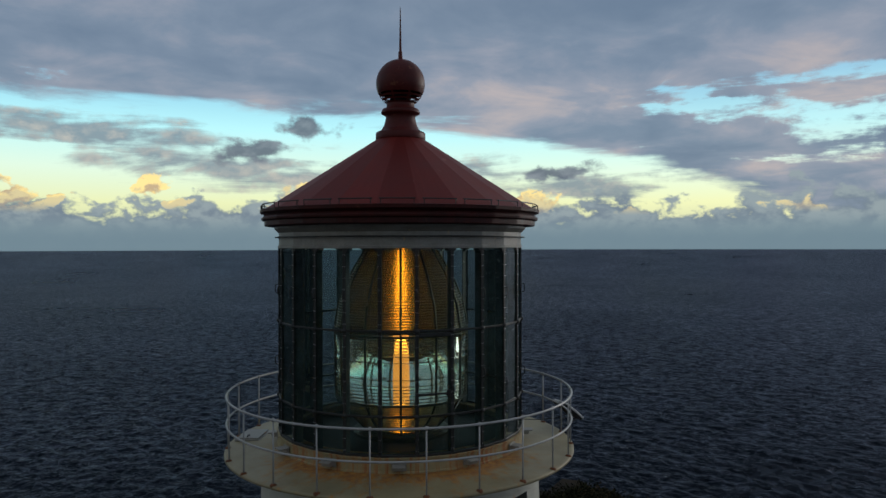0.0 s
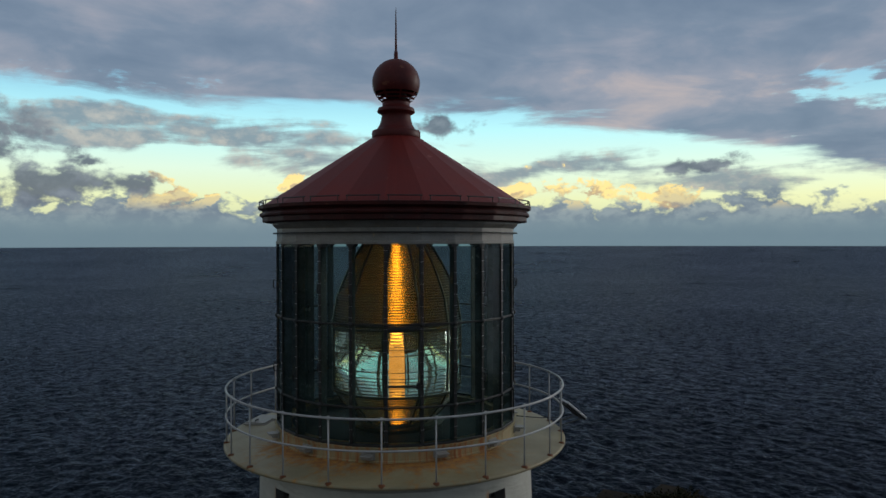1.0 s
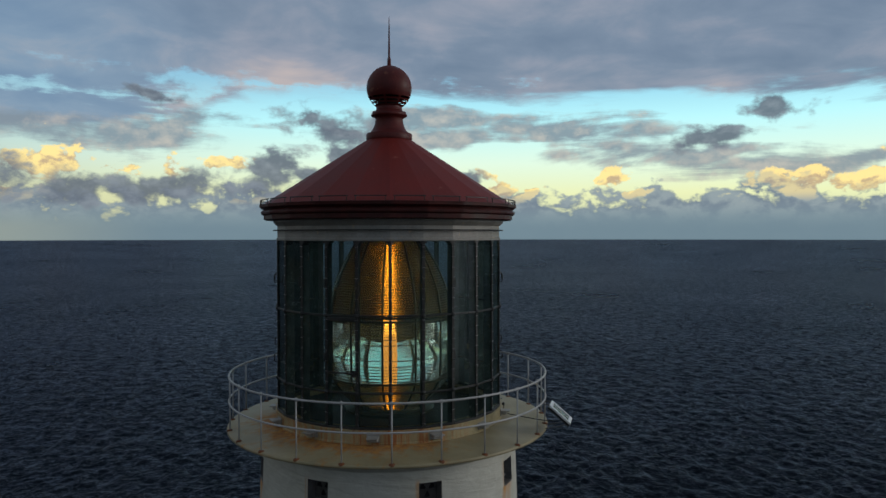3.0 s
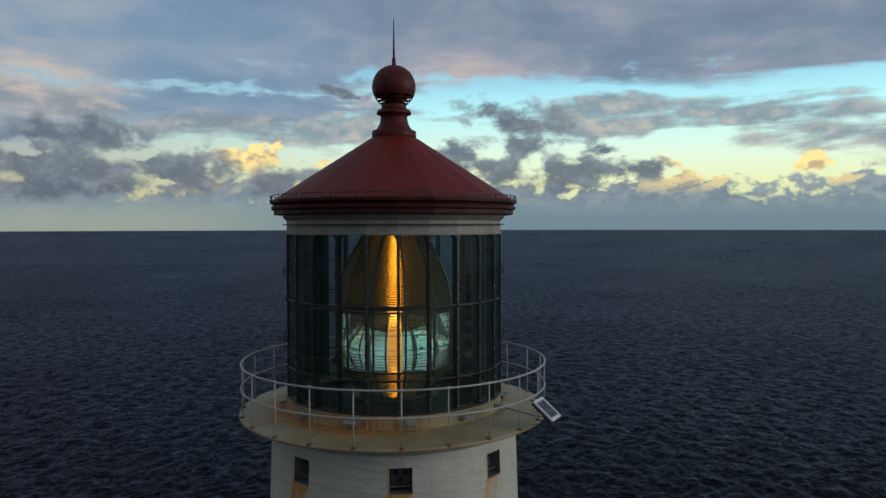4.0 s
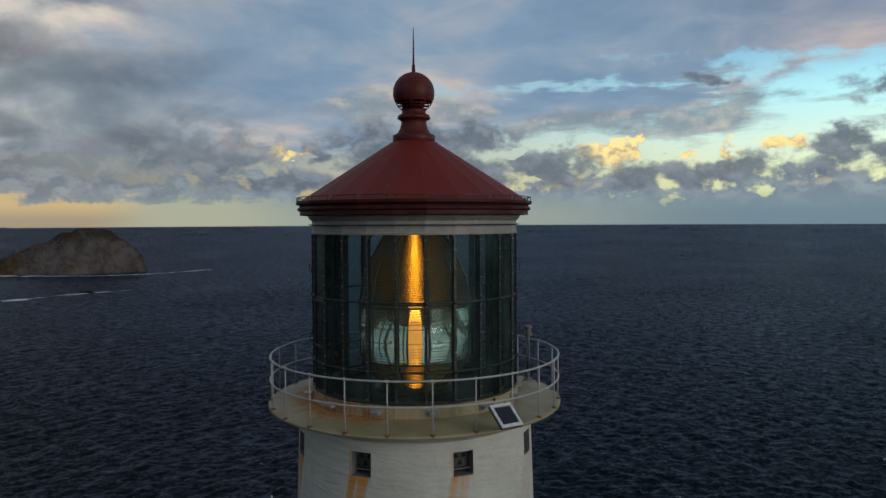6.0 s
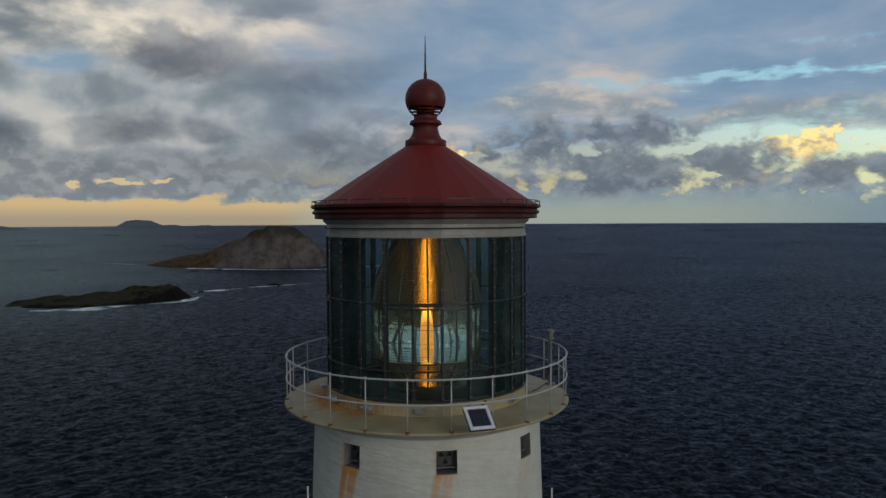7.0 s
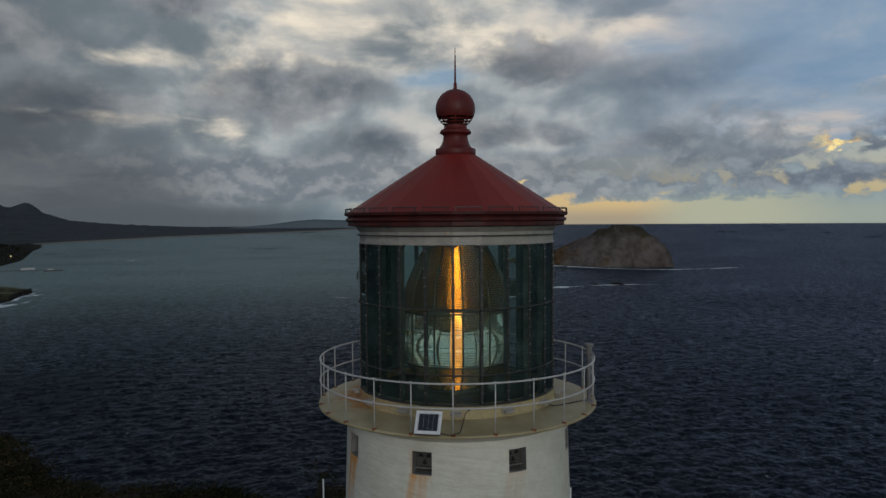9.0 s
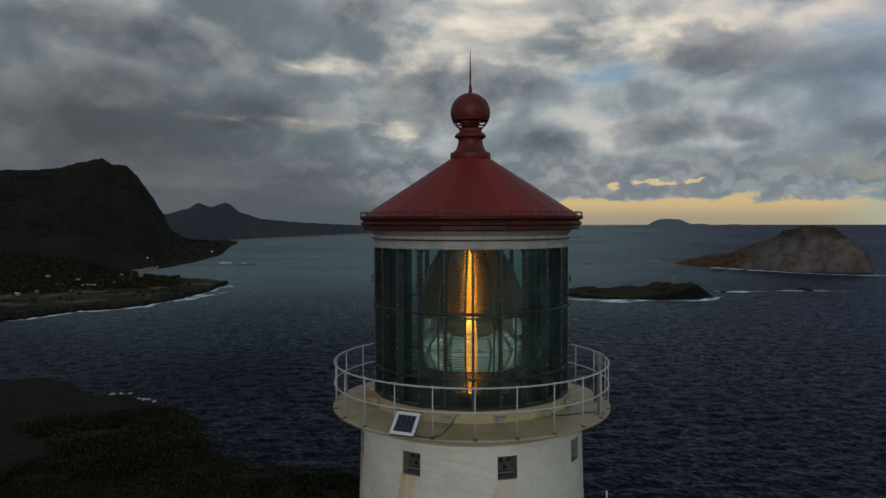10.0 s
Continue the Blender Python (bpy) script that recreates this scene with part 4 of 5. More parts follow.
for k in range(12):
    a = 9.0 + 30 * k
    pts = [pol(lens_r(z) + 0.015, a + (2.5 if 10.8 < z < 12.1 else 0) * 0, z) for z in [10.1 + 0.16 * i for i in range(25)]]
    part("rib", mesh("rib", *tube(pts, 0.024, 6), BRASS, True), lens, "dark bronze rib")
for z, r in ((12.18, 1.36), (12.10, 1.36), (10.80, 1.34), (10.12, 0.78)):
    part("band", mesh("band", *lathe([(r - 0.05, z - 0.02), (r + 0.02, z - 0.02), (r + 0.02, z + 0.02), (r - 0.05, z + 0.02)], 72, 0, True), BRASS), lens, "dark bronze band")
# three glowing columns on the axis stand in for the refracted light streak
part("lamp", mesh("lamp", *lathe([(0.005, 12.28), (0.16, 12.30), (0.16, 12.4), (0.13, 12.7), (0.08, 13.2), (0.035, 13.80), (0.005, 13.82)], 16), LAMP, True), lens, "amber column glowing as the lamp light streak")
part("lower_lamp", mesh("lower_lamp", *lathe([(0.005, 10.22), (0.08, 10.24), (0.09, 10.72), (0.005, 10.75)], 16), LAMP, True), lens, "lower amber column glowing as the lamp light streak")
part("burner", mesh("burner", *lathe([(0.16, 10.75), (0.17, 10.9), (0.17, 11.4), (0.17, 11.9), (0.16, 12.29)], 16), STEM, True), lens, "dim column glowing as the lamp light streak in the belt")
part("pedestal", mesh("pedestal", *lathe([(0.02, 10.10), (0.95, 10.10), (1.0, 10.08), (0.98, 10.02), (0.80, 9.98)], 48), BRASS), lens, "dark bronze lens pedestal")

# ---- headland ----
SCRUB = mottled("scrub_soil", (0.012, 0.010, 0.009), (0.036, 0.029, 0.022), 0.25, 0.95, depth=0.3, strength=0.8, spec=0.03)


def edge_r(a):
    return float(np.interp(a % 360, (0, 60, 104, 116, 126, 136, 141, 146, 152, 175, 260, 285, 293, 298, 304, 308, 309.7, 310.3, 311.7, 313.3, 314.9, 315.8, 317.5, 319.3, 335, 360),
                           (420, 300, 60, 32, 33, 38, 41, 38, 27, 20, 20, 24, 34, 40, 44, 50, 68, 100, 130, 160, 185, 270, 324, 380, 420, 420)))


def ground_z(r, a):
    e = edge_r(a)
    x, y, _ = pol(r, a, 0)
    drop = 0.155 if 290 < a % 360 < 345 else 0.08
    z = -drop * r - 0.6 + 1.6 * noise.noise(Vector((x * 0.04, y * 0.04, 0.3))) * min(1, r / 25) + 0.5 * noise.noise(Vector((x * 0.17, y * 0.17, 5.3)))
    over = r - e * (1 + 0.06 * noise.noise(Vector((x * 0.03, y * 0.03, 2.0))))
    if over > 0:
        z -= over * 1.35 + 6 * noise.noise(Vector((x * 0.06, y * 0.06, 9))) * min(1, over / 12)
    return max(z, SEA_Z - 4)


gr = [0.5, 3.5, 6, 9, 12, 15, 18, 21, 24, 27, 31, 35, 40, 46, 53, 61, 70, 80, 92, 105, 118, 132, 146, 160, 174, 188, 200, 212, 224, 236, 248, 260, 272, 286, 305, 330, 360, 400, 450, 510]
V = [pol(r, i, ground_z(r, i)) for i in range(360) for r in gr]
n = len(gr)
F = [(i * n + k, ((i + 1) % 360) * n + k, ((i + 1) % 360) * n + k + 1, i * n + k + 1) for i in range(360) for k in range(n - 1)]
tagged(new("ground", mesh("ground", V, F, SCRUB, True)), "dark scrubby rock headland dropping to the sea", "ground", kind="structure")


# ---- islands and far land ----
def land(name, dark, light, grass, scale=0.012, green=(0.03, 0.035, 0.015), flat_grass=0.0, low=None):
    def build(t, b):
        p = place(t)
        x, y, z = split(t, p)
        a, c = fbm(t, p, scale, 7, 0.62), fbm(t, p, scale * 6, 6, 0.65)
        gully = fbm(t, vec(t, x * 1.0, y * 1.0, z * 0.25), scale * 3.0, 5, 0.6)
        out = mix(t, (a * 0.5 + c * 0.3 + gully * 0.3).step(0.38, 0.70), dark, light)
        nz = split(t, t.nodes.new("ShaderNodeNewGeometry").outputs["True Normal"])[2]
        k = (a * 0.6 + gully * 0.4 + grass + nz.step(0.80, 0.97) * flat_grass).step(0.50, 0.62)
        if low:
            k = (k * 0.5 + (z * -1.0 + (a - 0.5) * 60.0).step(88.0, 108.0)).op("MINIMUM", 1.0)
        put(t, mix(t, k, out, green), b.inputs["Base Color"])
        relief(t, b, a + c * 0.6 + gully, 1.0, 14.0)
    return surface(name, build, 0.95, 0, 0.1)


def spread_out(h):
    """Headings of the far land, opened out a little round the middle of the bay."""
    d = radians(max(-60.0, min(60.0, h - 106.7)))
    return 106.7 + math.degrees(math.atan(math.tan(d) / 0.9713))


def at_sea(p):
    """A place on the water given by x and y, opened out in the same way."""
    x, y = p[:2]
    h, d = radians(spread_out(math.degrees(math.atan2(-x, y)))), math.hypot(x, y)
    return Vector((-d * math.sin(h), d * math.cos(h), 0))


def island(name, label, a, b, depth, heights, material, wob=0.08, nu=110, nv=50, seed=0.0, steep=2.6):
    """A rocky island between two ends; heights along its length."""
    a, b = at_sea(a), at_sea(b)
    ax = b - a
    L = ax.length
    side = Vector((ax.y, -ax.x, 0)).normalized()
    hs, hh = zip(*heights)
    V, F = [], []
    for i in range(nu + 1):
        s = i / nu
        for j in range(nv + 1):
            w = 2 * j / nv - 1
            p = a + ax * s + side * (w * depth / 2)
            rim = min(1.0, math.sin(math.pi * min(max(s, 0.0), 1.0)) ** 0.5 * 1.02)
            ww = abs(w) / max(rim * (0.86 + 0.14 * noise.noise(Vector((s * 6, w, seed)))), 0.02)
            h = float(np.interp(s, hs, hh)) * max(0.0, 1 - ww ** steep)
            g = noise.fractal(Vector((p.x * 0.014, p.y * 0.014, seed)), 1.0, 2.0, 5)
            h = h * (1 + wob * 1.4 * g) + (4 * g if h > 2 else 0) - 2.0
            p.z = sea_z(p.length) + max(h, -2.0)
            V.append(p)
    m = nv + 1
    F = [(i * m + j, (i + 1) * m + j, (i + 1) * m + j + 1, i * m + j + 1) for i in range(nu) for j in range(nv)]
    ob = new(name, mesh(name, V, F, material, True))
    return tagged(ob, label, "island")


def surf(points, width, label, seed=0.0, placed=False):
    """White water along a shore."""
    V, F = [], []
    pts = [Vector((*p, 0)) if placed else at_sea(p) for p in points]
    line = []
    for p, q in zip(pts, pts[1:]):
        k = max(2, int((q - p).length / 12))
        line += [p.lerp(q, i / k) for i in range(k)]
    line.append(pts[-1])
    for i, p in enumerate(line):
        d = (line[min(i + 1, len(line) - 1)] - line[max(i - 1, 0)]).normalized()
        s = Vector((-d.y, d.x, 0))
        w = width * (0.25 + 1.1 * abs(noise.noise(Vector((i * 0.21, seed, 0))))) * min(1, i / 3 + 0.1, (len(line) - 1 - i) / 3 + 0.1)
        c = p + s * width * 0.5 * noise.noise(Vector((i * 0.13, seed + 4, 0)))
        for e in (-1, 0, 1):
            v = c + s * (e * w)
            V.append((v.x, v.y, sea_z(v.length) + 0.6))
    F = [(i * 3 + k, i * 3 + 3 + k, i * 3 + 4 + k, i * 3 + 1 + k) for i in range(len(line) - 1) for k in range(2)]
    return tagged(new("surf", mesh("surf", V, F, FOAM, True)), label, "surf", kind="stuff")




def tuff(t, b):
    """Bare tuff: pale grey-mauve cliff faces, a dark scrubby cap, brown flanks and gullies."""
    p = place(t)
    x, y, z = split(t, p)
    a, c = fbm(t, p, 0.010, 7, 0.62), fbm(t, p, 0.05, 6, 0.66)
    gully = fbm(t, vec(t, x * 1.0, y * 1.0, z * 0.22), 0.022, 6, 0.62)
    nz = split(t, t.nodes.new("ShaderNodeNewGeometry").outputs["True Normal"])[2]
    face = mix(t, (gully * 0.6 + c * 0.4).step(0.36, 0.62), (0.058, 0.048, 0.042), (0.138, 0.119, 0.108))
    brown = mix(t, c.step(0.35, 0.65), (0.050, 0.032, 0.017), (0.105, 0.068, 0.034))
    out_ = mix(t, ((a - 0.5) * 1.6 + (gully - 0.5) * 1.2 + (y * -1.0).step(-330.0, -110.0) * 0.9).step(0.12, 0.42), face, brown)
    cap = (z + (a - 0.5) * 90.0 + (c - 0.5) * 30.0).step(-42.0, -18.0) * nz.step(0.45, 0.75)
    put(t, mix(t, cap * 0.85, out_, mix(t, c, (0.022, 0.020, 0.012), (0.045, 0.040, 0.022))), b.inputs["Base Color"])
    relief(t, b, a + c * 0.7 + gully * 1.2, 1.0, 16.0)


ROCKY = surface("tuff_island", tuff, 0.95, 0, 0.1)
LAVA = land("black_lava_island", (0.005, 0.0045, 0.004), (0.017, 0.014, 0.012), -0.14, 0.02, (0.034, 0.033, 0.014), 0.26)
island("rocky_island", "bare grey brown tuff island with a rounded summit", (-2335, 20), (-1990, 480), 300,
       ((0, 0), (0.08, 8), (0.2, 26), (0.25, 31), (0.31, 33), (0.40, 47), (0.50, 69), (0.60, 98), (0.66, 113), (0.70, 117), (0.77, 112), (0.85, 101), (0.91, 84), (0.95, 66), (0.985, 40), (1, 0)), ROCKY, 0.09, seed=2.0, steep=1.9)
island("lava_islet", "low black lava islet with thin green cover", (-1288, -200), (-1300, 84), 215,
       ((0, 0), (0.06, 4), (0.3, 9), (0.45, 10), (0.58, 10), (0.66, 15), (0.8, 18), (0.88, 20), (0.94, 13), (0.97, 6), (1, 0)), LAVA, 0.30, 120, 60, 7.0, 6.0)
for p0, p1, h, s in (((-1455, 225), (-1440, 262), 7, 1.0), ((-1462, 196), (-1455, 215), 4, 3.0), ((-1368, 88), (-1372, 112), 5, 5.0)):
    island("sea_rock", "small black rock awash in white surf", p0, p1, 26, ((0, 0), (0.3, h), (0.6, h * 1.2), (1, 0)), LAVA, 0.2, 16, 10, s)
surf([(-2090, 110), (-1990, 220), (-1900, 340), (-1870, 450), (-1900, 540)], 24, "white surf along the island shore", 1)
surf([(-1900, 540), (-1930, 590), (-1950, 640)], 22, "white surf along the island shore", 2)
surf([(-2330, 0), (-2420, -60), (-2440, -110)], 10, "white surf along the island shore", 9)
surf([(-1185, -150), (-1165, -80), (-1200, -10)], 34, "white surf round the lava islet", 3)
surf([(-1200, -5), (-1215, 60), (-1290, 95)], 16, "white surf round the lava islet", 4)
surf([(-1375, 85), (-1385, 130), (-1410, 175)], 20, "white surf streaming off the islet", 5)
surf([(-1420, 190), (-1440, 250), (-1450, 320)], 20, "white surf round the rocks", 6)
surf([(-1195, -260), (-1190, -232)], 9, "white breaker on the open water", 7)
surf([(-1440, -300), (-1450, -270)], 8, "white breaker on the open water", 8)

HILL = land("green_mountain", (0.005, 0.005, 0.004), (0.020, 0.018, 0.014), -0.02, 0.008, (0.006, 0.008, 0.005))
# distance haze is mixed into these blue-grey base colours
HAZE_HILL = land("far_mountain", (0.030, 0.036, 0.043), (0.045, 0.053, 0.062), 0.0, 0.004, (0.028, 0.036, 0.041))


def coast_ground(t, b):
    """Rough grass, dark thickets and tan sandy patches on old lava."""
    p = place(t)
    a, c, d = fbm(t, p, 0.006, 6, 0.66), fbm(t, p, 0.02, 6, 0.7), fbm(t, p, 0.010, 6, 0.66, 0.6)
    out_ = mix(t, (a * 0.5 + c * 0.5).step(0.40, 0.60), (0.009, 0.011, 0.006), (0.034, 0.040, 0.014))
    out_ = mix(t, (d * 0.6 + c * 0.4).step(0.51, 0.60) * 0.9, out_, (0.125, 0.098, 0.060))
    out_ = mix(t, (d * 0.5 + a * 0.5).step(0.49, 0.40) * 0.85, out_, (0.006, 0.006, 0.005))
    put(t, out_, b.inputs["Base Color"])
    relief(t, b, c + a, 1.0, 8.0)


COAST = surface("coastal_flat", coast_ground, 0.95, 0, 0.1)
SAND = mottled("beach_sand", (0.14, 0.12, 0.09), (0.22, 0.19, 0.145), 0.02, 0.9)


def hpol(r, h, z):
    """Heading in degrees, counter-clockwise from +y."""
    h = spread_out(h)
    return (-r * math.sin(radians(h)), r * math.cos(radians(h)), z)


surf([hpol(2650, 117.2, 0)[:2], hpol(2700, 116.2, 0)[:2], hpol(2680, 115.4, 0)[:2]], 16, "white breakers over a shallow reef", 21, placed=True)
surf([hpol(2500, 118.0, 0)[:2], hpol(2520, 116.9, 0)[:2]], 9, "white breakers over a shallow reef", 22, placed=True)


def terrain(name, label, headings, dists, height, material, category="mountain"):
    V = [hpol(r, h, height(h, r)) for h in headings for r in dists]
    n = len(dists)
    F = [(i * n + k, (i + 1) * n + k, (i + 1) * n + k + 1, i * n + k + 1) for i in range(len(headings) - 1) for k in range(n - 1)]
    return tagged(new(name, mesh(name, V, F, material, True)), label, category, kind="structure")


def lerp(x, xs, ys):
    return float(np.interp(x, xs, ys))


def shore_far(h):
    return lerp(h, (122.2, 122.77, 123.7, 125.3, 127.1, 129.06, 130.4, 131, 133, 150), (3500, 3346, 2829, 2431, 2192, 2005, 1900, 1880, 1500, 1300)) + 12 * noise.noise(Vector((h * 5, 4, 0)))


def mountain_h(h, r):
    crest_el = lerp(h, (122.4, 122.7, 123.4, 125.7, 126.9, 127.4, 128.2, 129.1, 129.8, 130.7, 131.4, 132.3, 134.1, 135.4, 137.4, 142, 150),
                    (-2.2, -2.0, -1.75, -1.47, -0.64, 0.50, 1.91, 3.30, 4.08, 4.13, 4.54, 4.35, 3.80, 3.60, 3.54, 3.3, 3.0))
    crest_el += 0.09 * noise.fractal(Vector((h * 1.9, 7, 0)), 1.0, 2.0, 4) if h > 126.5 else 0.0
    rs = shore_far(h)
    rc = max(rs + 450, 2900)
    top = 14.5 + rc * math.tan(radians(crest_el))
    p = hpol(r, h, 0)
    g = noise.fractal(Vector((p[0] * 0.004, p[1] * 0.004, 3.0)), 1.0, 2.0, 6)
    base = sea_z(r)
    if r < rs:
        return base - 3
    u = min(1.0, (r - rs) / (rc - rs))
    hgt = min(5, (r - rs) * 0.25) + max(0.0, top - base - 5) * (u ** 1.9 if u < 1 else 1) * (1 + 0.75 * g * (1 - u * u))
    if r > rc + 1:
        hgt *= max(0.3, 1 - (r - rc) / 1500)
    hgt *= min(1.0, max(0.0, (h - 122.4) / 0.8)) ** 0.7
    return base + hgt


heads = [122.2 + 0.11 * i for i in range(250)]
offs = [-0.04, -0.01, 0.001, 0.012, 0.03, 0.055, 0.085] + [0.12 + 0.022 * i for i in range(40)] + [1.0, 1.1, 1.25, 1.5, 1.8]


def crest_r(h):
    return max(shore_far(h) + 450, 2900)


def mountain_r(h, o):
    rs, rc = shore_far(h), crest_r(h)
    return rs + (rc - rs) * o if o <= 1 else rc + (o - 1) * 900


def grid_land(name, label, headings, rows, radius, height, material, category):
    V = [hpol(radius(h, o), h, height(h, radius(h, o))) for h in headings for o in rows]
    n = len(rows)
    F = [(i * n + k, (i + 1) * n + k, (i + 1) * n + k + 1, i * n + k + 1) for i in range(len(headings) - 1) for k in range(n - 1)]
    return tagged(new(name, mesh(name, V, F, material, True)), label, category, kind="structure")


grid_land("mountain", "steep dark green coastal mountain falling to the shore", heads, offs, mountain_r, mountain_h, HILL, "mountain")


def near_shore(h):
    return lerp(h, (123.04, 124.5, 126.5, 128.9, 131.1, 133.7, 136.1, 138.2, 150), (1540, 1387, 1273, 1191, 1159, 1156, 1108, 1093, 1000)) + 14 * noise.noise(Vector((h * 1.7, 0, 0))) + 5 * noise.noise(Vector((h * 7, 0, 0)))


def point_back(h):
    return lerp(h, (123.04, 124, 126, 128, 129.5, 131, 150), (1550, 1650, 1713, 1740, 1900, 2150, 2300))


def point_h(h, r):
    a, b = near_shore(h), point_back(h)
    d = min(r - a, b - r)
    p = hpol(r, h, 0)
    g = noise.fractal(Vector((p[0] * 0.02, p[1] * 0.02, 1.0)), 1.0, 2.0, 4)
    return sea_z(r) + (min(6.5, d * 0.16) + 1.2 * g * min(1, max(0, d) / 30) if d > 0 else -2)


grid_land("coastal_flat", "low grassy point with rocky shore", [123.06 + 0.09 * i for i in range(236)], [-0.03, 0.0, 0.006, 0.015, 0.03, 0.05] + [0.08 + 0.03 * i for i in range(30)] + [0.98, 1.0, 1.03],
          lambda h, o: near_shore(h) + (point_back(h) - near_shore(h)) * o, point_h, COAST, "land")
surf([hpol(near_shore(h) - 8, h, 0)[:2] for h in [122.9 + 0.6 * i for i in range(26)]], 17, "white surf along the rocky point", 11, placed=True)
surf([hpol(r, h, 0)[:2] for h, r in ((127.0, 1232), (125.6, 1270), (124.2, 1330), (123.2, 1370))], 20, "white surf off the point", 12, placed=True)
surf([hpol(r, h, 0)[:2] for h, r in ((123.9, 1440), (123.2, 1470), (122.6, 1490))], 16, "white surf off the point", 13, placed=True)
surf([hpol(r, h, 0)[:2] for h, r in ((125.2, 1325), (124.4, 1365), (123.6, 1400))], 15, "white surf off the point", 14, placed=True)
surf([hpol(r, h, 0)[:2] for h, r in ((123.6, 1590), (122.9, 1600), (122.3, 1590))], 9, "white surf off the point", 15, placed=True)
# black lava rock along the shore of the point
V = []
lh = [123.1 + 0.07 * i for i in range(216)]
for h in lh:
    a = near_shore(h)
    w = 24 + 22 * noise.noise(Vector((h * 4.0, 2.0, 0)))
    V += [hpol(a - 5, h, sea_z(a) - 1), hpol(a + 3, h, sea_z(a) + 3.6 + 1.8 * noise.noise(Vector((h * 19, 0, 0)))), hpol(a + w, h, sea_z(a) + 7.2 + 2.0 * noise.noise(Vector((h * 23, 1, 0)))), hpol(a + w + 20, h, sea_z(a) + 5.5)]
F = [(i * 4 + k, i * 4 + 4 + k, i * 4 + 5 + k, i * 4 + 1 + k) for i in range(len(lh) - 1) for k in range(3)]
tagged(new("lava_shore", mesh("lava_shore", V, F, LAVA)), "jagged black lava rock edging the point", "rock", kind="structure")
# curved beach
V, F = [], []
bh = [129.9 - 0.25 * i for i in range(9)]
for h in bh:
    rs = shore_far(h)
    for d, z in ((-10, -0.6), (4, 1.9), (26 if h > 127.5 else 12, 7.5)):
        V.append(hpol(rs + d, h, sea_z(rs) + z))
F = [(i * 3 + k, i * 3 + 3 + k, i * 3 + 4 + k, i * 3 + 1 + k) for i in range(len(bh) - 1) for k in range(2)]
tagged(new("beach", mesh("beach", V, F, SAND, True)), "narrow pale sand beach below the mountain", "beach", kind="structure")


def far_h(h, r):
    crest = lerp(h, (94, 100, 106, 109, 112.5, 114.7, 118, 120.5, 122.1, 122.6, 122.9, 123.2, 123.5, 123.9, 124.3, 124.6, 124.9, 125.2, 125.6, 127, 130),
                 (-0.5, -0.5, -0.46, -0.40, -0.36, -0.26, -0.08, 0.18, 0.72, 1.22, 1.36, 1.42, 1.30, 1.09, 1.12, 1.30, 1.42, 1.30, 0.98, 0.6, 0.3))
    back = lerp(h, (94, 98, 100, 103, 106, 109.8, 114.4, 116.4, 120.4, 122.3, 124.1, 130), (5100, 4900, 4560, 4390, 4290, 4166, 4057, 3967, 3847, 3778, 3713, 3600))
    rs = back - 120
    if r < rs:
        return sea_z(r) - 3
    top = 14.4 + 4750 * math.tan(radians(crest + 0.05 * noise.fractal(Vector((h * 2.2, 0, 0)), 1.0, 2.0, 4)))
    u = min(1, (r - rs) / max(4750 - rs, 50))
    return sea_z(r) + min(4.0, (r - rs) * 0.2) + max(0.0, top - sea_z(4750) - 4) * max(u, 0.0) ** 1.5


terrain("far_mountain", "distant mountain range beyond the bay, coloured by haze", [93 + 0.18 * i for i in range(205)], [3440 + 33 * i for i in range(41)], far_h, HAZE_HILL)
V, F = [], []
for i in range(120):
    h = 124.3 - 0.20 * i
    rs = lerp(h, (94, 98, 100, 103, 106, 109.8, 114.4, 116.4, 120.4, 122.3, 124.1, 130), (5100, 4900, 4560, 4390, 4290, 4166, 4057, 3967, 3847, 3778, 3713, 3600)) - 120
    V += [hpol(rs - 16, h, sea_z(rs) + 0.5), hpol(rs + 14, h, sea_z(rs) + 4.5)]
F = [(2 * i, 2 * i + 2, 2 * i + 3, 2 * i + 1) for i in range(119)]
tagged(new("far_beach", mesh("far_beach", V, F, SAND)), "thin pale line of distant beach", "beach", kind="structure")

# pale blue-grey tones carry the haze in front of the far islands
HAZE_ISLE = mottled("distant_island", (0.075, 0.10, 0.115), (0.10, 0.125, 0.138), 0.004, 0.9)


def far_isle(h0, h1, r, crest):
    hs, es = zip(*crest)
    V, F, n = [], [], 60
    for i in range(n + 1):
        h = h0 + (h1 - h0) * i / n
        e = lerp(h, hs, es) + 0.012 * noise.noise(Vector((h * 5, r, 0)))
        z0, z1 = sea_z(r) - 3, 14.4 + r * math.tan(radians(e))
        V += [hpol(r - 60, h, z0), hpol(r - 20, h, z0 + (z1 - z0) * 0.6), hpol(r, h, z1), hpol(r + 60, h, z0)]
    F = [(i * 4 + k, i * 4 + 4 + k, i * 4 + 5 + k, i * 4 + 1 + k) for i in range(n) for k in range(3)]
    tagged(new("distant_island", mesh("distant_island", V, F, HAZE_ISLE, True)), "island low on the horizon, coloured blue grey by haze", "island")


far_isle(86.8, 92.0, 4860, ((86.8, -0.45), (87.1, -0.31), (87.6, -0.27), (88.2, -0.31), (88.6, -0.15), (89.0, 0.04), (90.0, 0.10), (90.6, 0.03), (91.0, -0.20), (91.4, -0.40), (92.0, -0.46)))
far_isle(96.4, 110.5, 4560, ((96.4, -0.55), (97.5, -0.40), (98.6, -0.22), (99.4, -0.10), (100.6, 0.06), (102, 0.10), (103.6, 0.16), (105, 0.06), (107, -0.22), (110.5, -0.5)))
